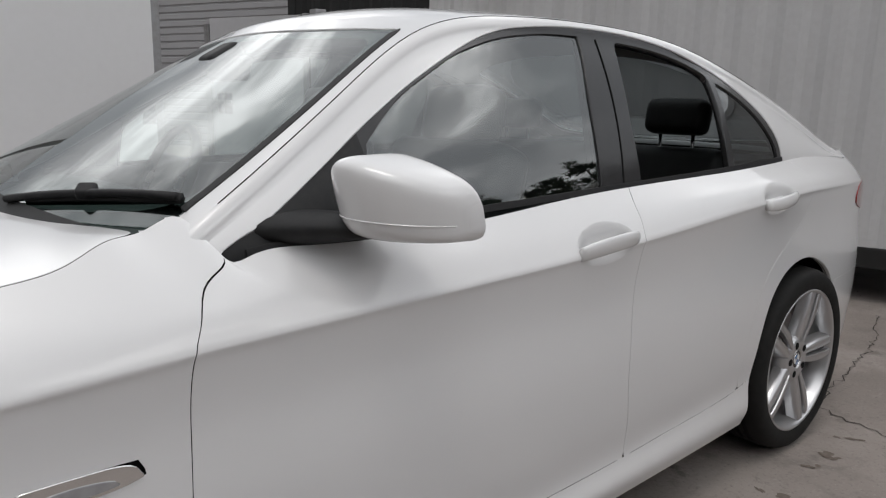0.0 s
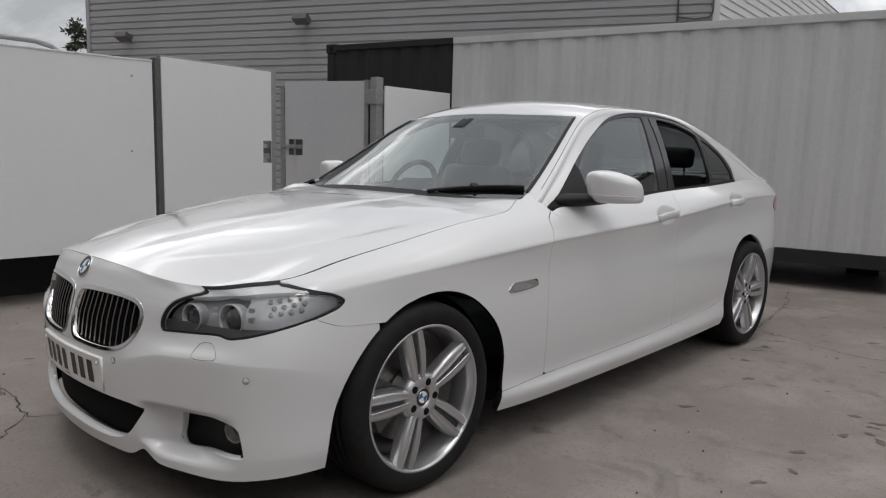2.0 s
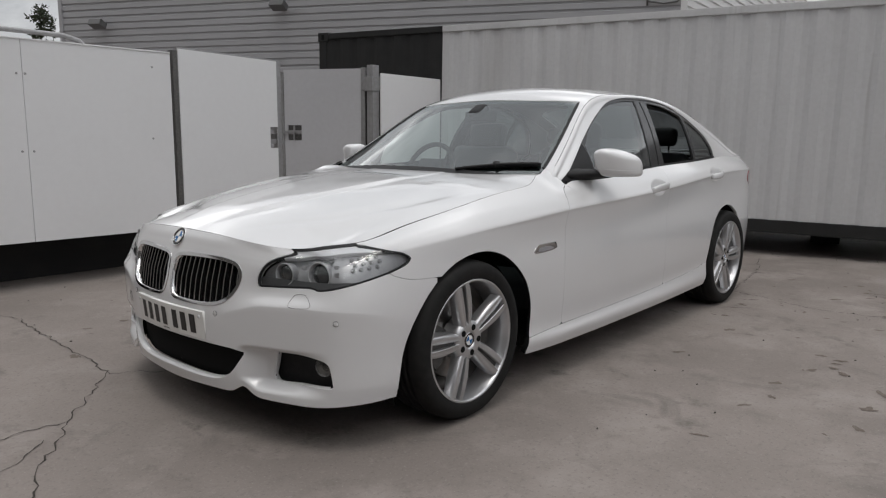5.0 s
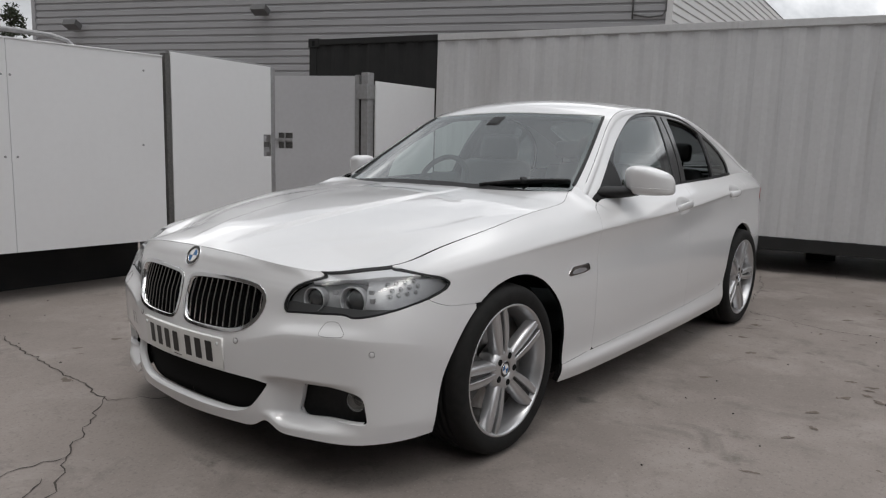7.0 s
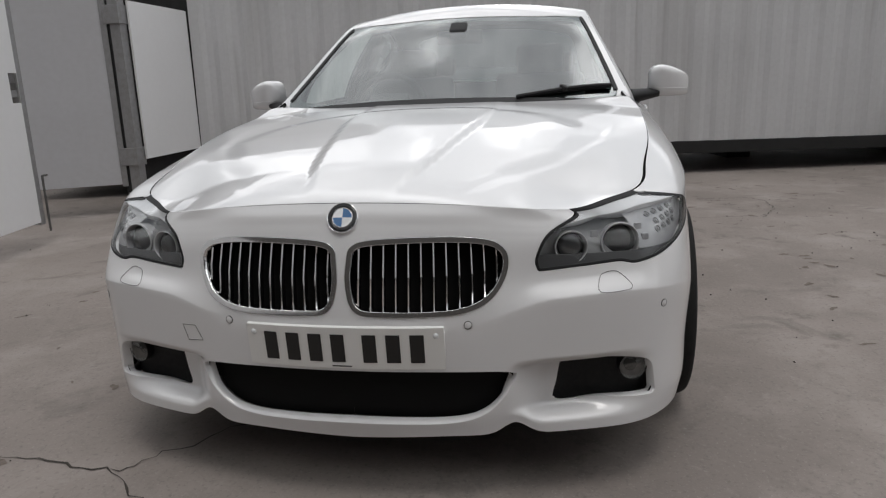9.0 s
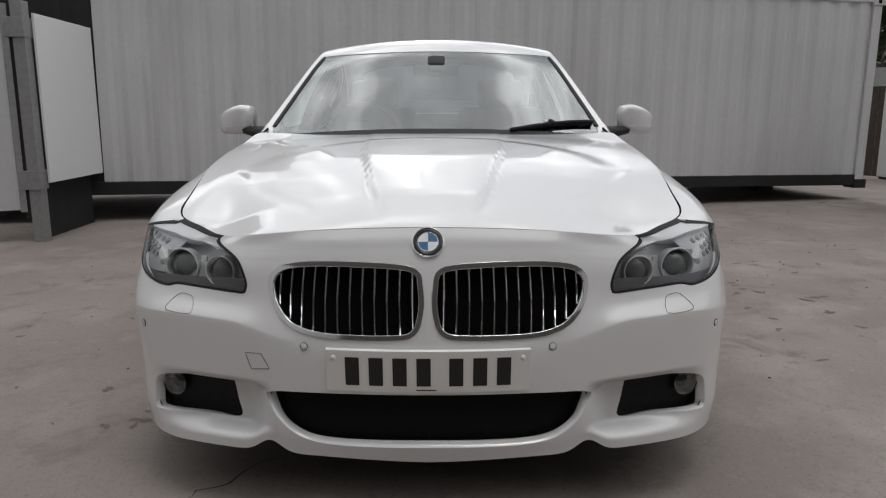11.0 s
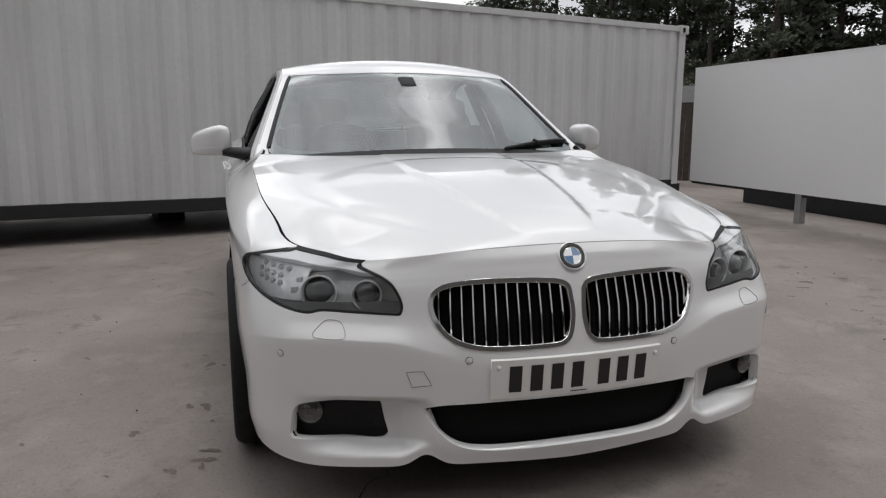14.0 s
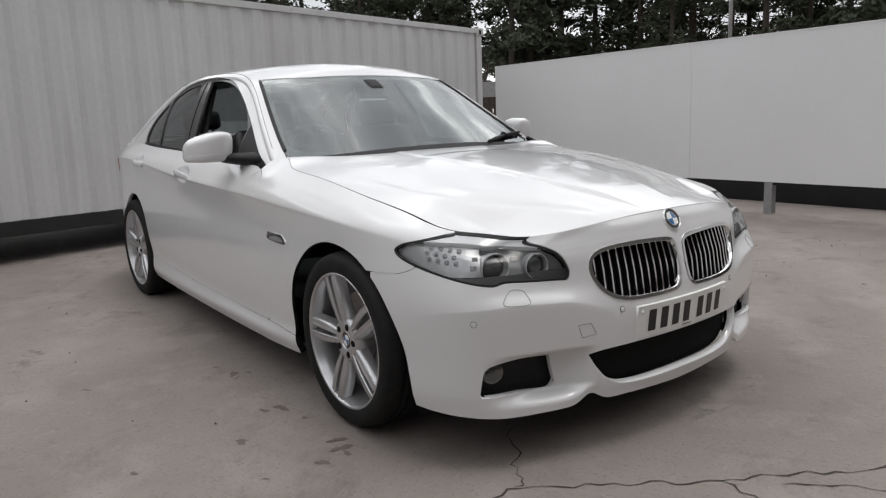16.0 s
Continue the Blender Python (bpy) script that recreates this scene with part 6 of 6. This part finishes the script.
def pad(bm, c, size, bevel, rot=(0, 0, 0)):
    m = pose(*c, *rot)
    r = bmesh.ops.create_cube(bm, size=1.0)
    for v in r["verts"]:
        v.co = Vector((v.co.x * size[0], v.co.y * size[1], v.co.z * size[2]))
    es = list({e for v in r["verts"] for e in v.link_edges})
    g = bmesh.ops.bevel(bm, geom=es, offset=bevel, segments=4, affect='EDGES', profile=.6)
    bmesh.ops.transform(bm, matrix=m, verts=list({v for f in g["faces"] for v in f.verts} | {v for v in r["verts"] if v.is_valid}))
    return bm


# ---- wipers ----
def wiper(pts, name="wiper"):
    bm = bmesh.new()
    tube(bm, pts, .010, 8, flat=.8)
    w = part(name, recalc(bm), M["black"], car, "black wiper arm and blade", True)
    a, b = Vector(pts[0]), Vector(pts[-1])
    q = [a.lerp(b, t) + Vector((.010, 0, -.004)) for t in np.linspace(.1, 1, 5)]
    part("wiper_blade", recalc(tube(bmesh.new(), q, .007, 6, flat=1.6)), M["black"], w, "", True)


def glass_point(x, y, out):
    g = house_grid(np.array([x]))[0][19:]
    z = np.interp(-abs(y), -g[:, 1], g[:, 2])
    return Vector((x, y, z + out))


wiper([glass_point(1.462 + .190 * t, -.33 - .395 * t, .010 + .006 * t) for t in np.linspace(0, 1, 7)])
part("wiper_knuckle", pad(bmesh.new(), glass_point(1.560, -.525, .014), (.034, .036, .022), .008, (0, -28, 62)), M["black"], car, "", True)

# ---- cabin ----
def seat(x, y, head=1.17):
    st = part("seat", pad(bmesh.new(), (x, y, .56), (.52, .50, .18), .06, (0, -8, 0)), M["leather"], car, "black leather seat", True)
    part("backrest", pad(bmesh.new(), (x + .32, y, .83), (.15, .50, .60), .06, (0, 20, 0)), M["leather"], st, "", True)
    part("headrest", pad(bmesh.new(), (x + .43, y, head), (.11, .27, .17), .045, (0, 12, 0)), M["leather"], st, "", True)
    for dy in (-.06, .06):
        part("headrest_bar", recalc(tube(bmesh.new(), [(x + .40, y + dy, head - .20), (x + .425, y + dy, head - .05)], .006)), M["chrome"], st, "", True)


for y in (-.37, .37):
    seat(2.20, y, 1.19)
bench = part("rear_seat", pad(bmesh.new(), (3.25, 0, .56), (.50, 1.26, .18), .06, (0, -6, 0)), M["leather"], car, "black leather rear bench", True)
part("backrest", pad(bmesh.new(), (3.62, 0, .80), (.16, 1.26, .58), .06, (0, 24, 0)), M["leather"], bench, "", True)
for y in (-.42, .42):
    part("headrest", pad(bmesh.new(), (3.68, y, 1.195), (.10, .25, .135), .045, (0, 10, 0)), M["leather"], bench, "", True)
    for dy in (-.07, .07):
        part("headrest_bar", recalc(tube(bmesh.new(), [(3.68, y + dy, 1.02), (3.68, y + dy, 1.13)], .007)), M["chrome"], bench, "", True)
part("parcel_shelf", boxed(3.72, 4.25, -.62, .62, 1.0, 1.04, .01), M["dash"], car)
bm = bmesh.new()
rows = []
for y in np.linspace(-.72, .72, 19):
    b = 1 - (y / .9)**4 * .3
    rows.append([bm.verts.new((x, y, z * b + (1 - b) * .9)) for x, z in ((1.50 + .12 * (y / .7)**2, .93), (1.62 + .1 * (y / .7)**2, .975), (1.78, .985), (1.87, .965), (1.90, .90), (1.88, .70), (1.86, .45))])
for p, q in zip(rows, rows[1:]):
    for k in range(6):
        bm.faces.new((p[k], p[k + 1], q[k + 1], q[k]))
part("dashboard", recalc(bm), M["dash"], car, "dark soft dashboard", True)
part("cabin_floor", boxed(1.4, 4.2, -.72, .72, .27, .32), M["dash"], car)
for sg in (-1, 1):
    part("door_lining", boxed(1.75, 3.62, min(sg * .755, sg * .775), max(sg * .755, sg * .775), .32, .985, .006), M["dash"], car)
    o = part("pillar_lining", boxed(-.05, .05, -.012, .012, 0, .46, .008), M["dash"], car)
    o.matrix_basis = Matrix.Translation((2.79, sg * .775, .96)) @ pose(0, 0, 0, sg * 21, 12, 0)
st = empty("steering_wheel")
st.parent = car
st.matrix_basis = Matrix.Translation((2.02, .37, .965)) @ pose(0, 0, 0, 0, -66, 0)
bm = bmesh.new()
tube(bm, [(math.cos(a) * .185, math.sin(a) * .185, 0) for a in np.linspace(0, math.tau, 49)[:-1]], .016, 10, True)
part("rim", recalc(bm), M["leather"], st, "", True)
part("boss", pad(bmesh.new(), (0, 0, -.01), (.17, .20, .05), .02), M["dash"], st, "", True)
for a in (0, 180, 90):
    part("spoke", boxed(.06, .18, -.02, .02, -.012, .004, .004, Matrix.Rotation(math.radians(a + 90), 4, 'Z')), M["satin"], st)
part("inner_mirror", pad(bmesh.new(), (2.08, 0, 1.305), (.03, .23, .065), .012, (0, 14, 0)), M["black"], car, "", True)
part("sensor_pod", pad(bmesh.new(), (2.060, 0, 1.336), (.11, .095, .05), .024, (0, -30, 0)), M["black"], car, "", True)
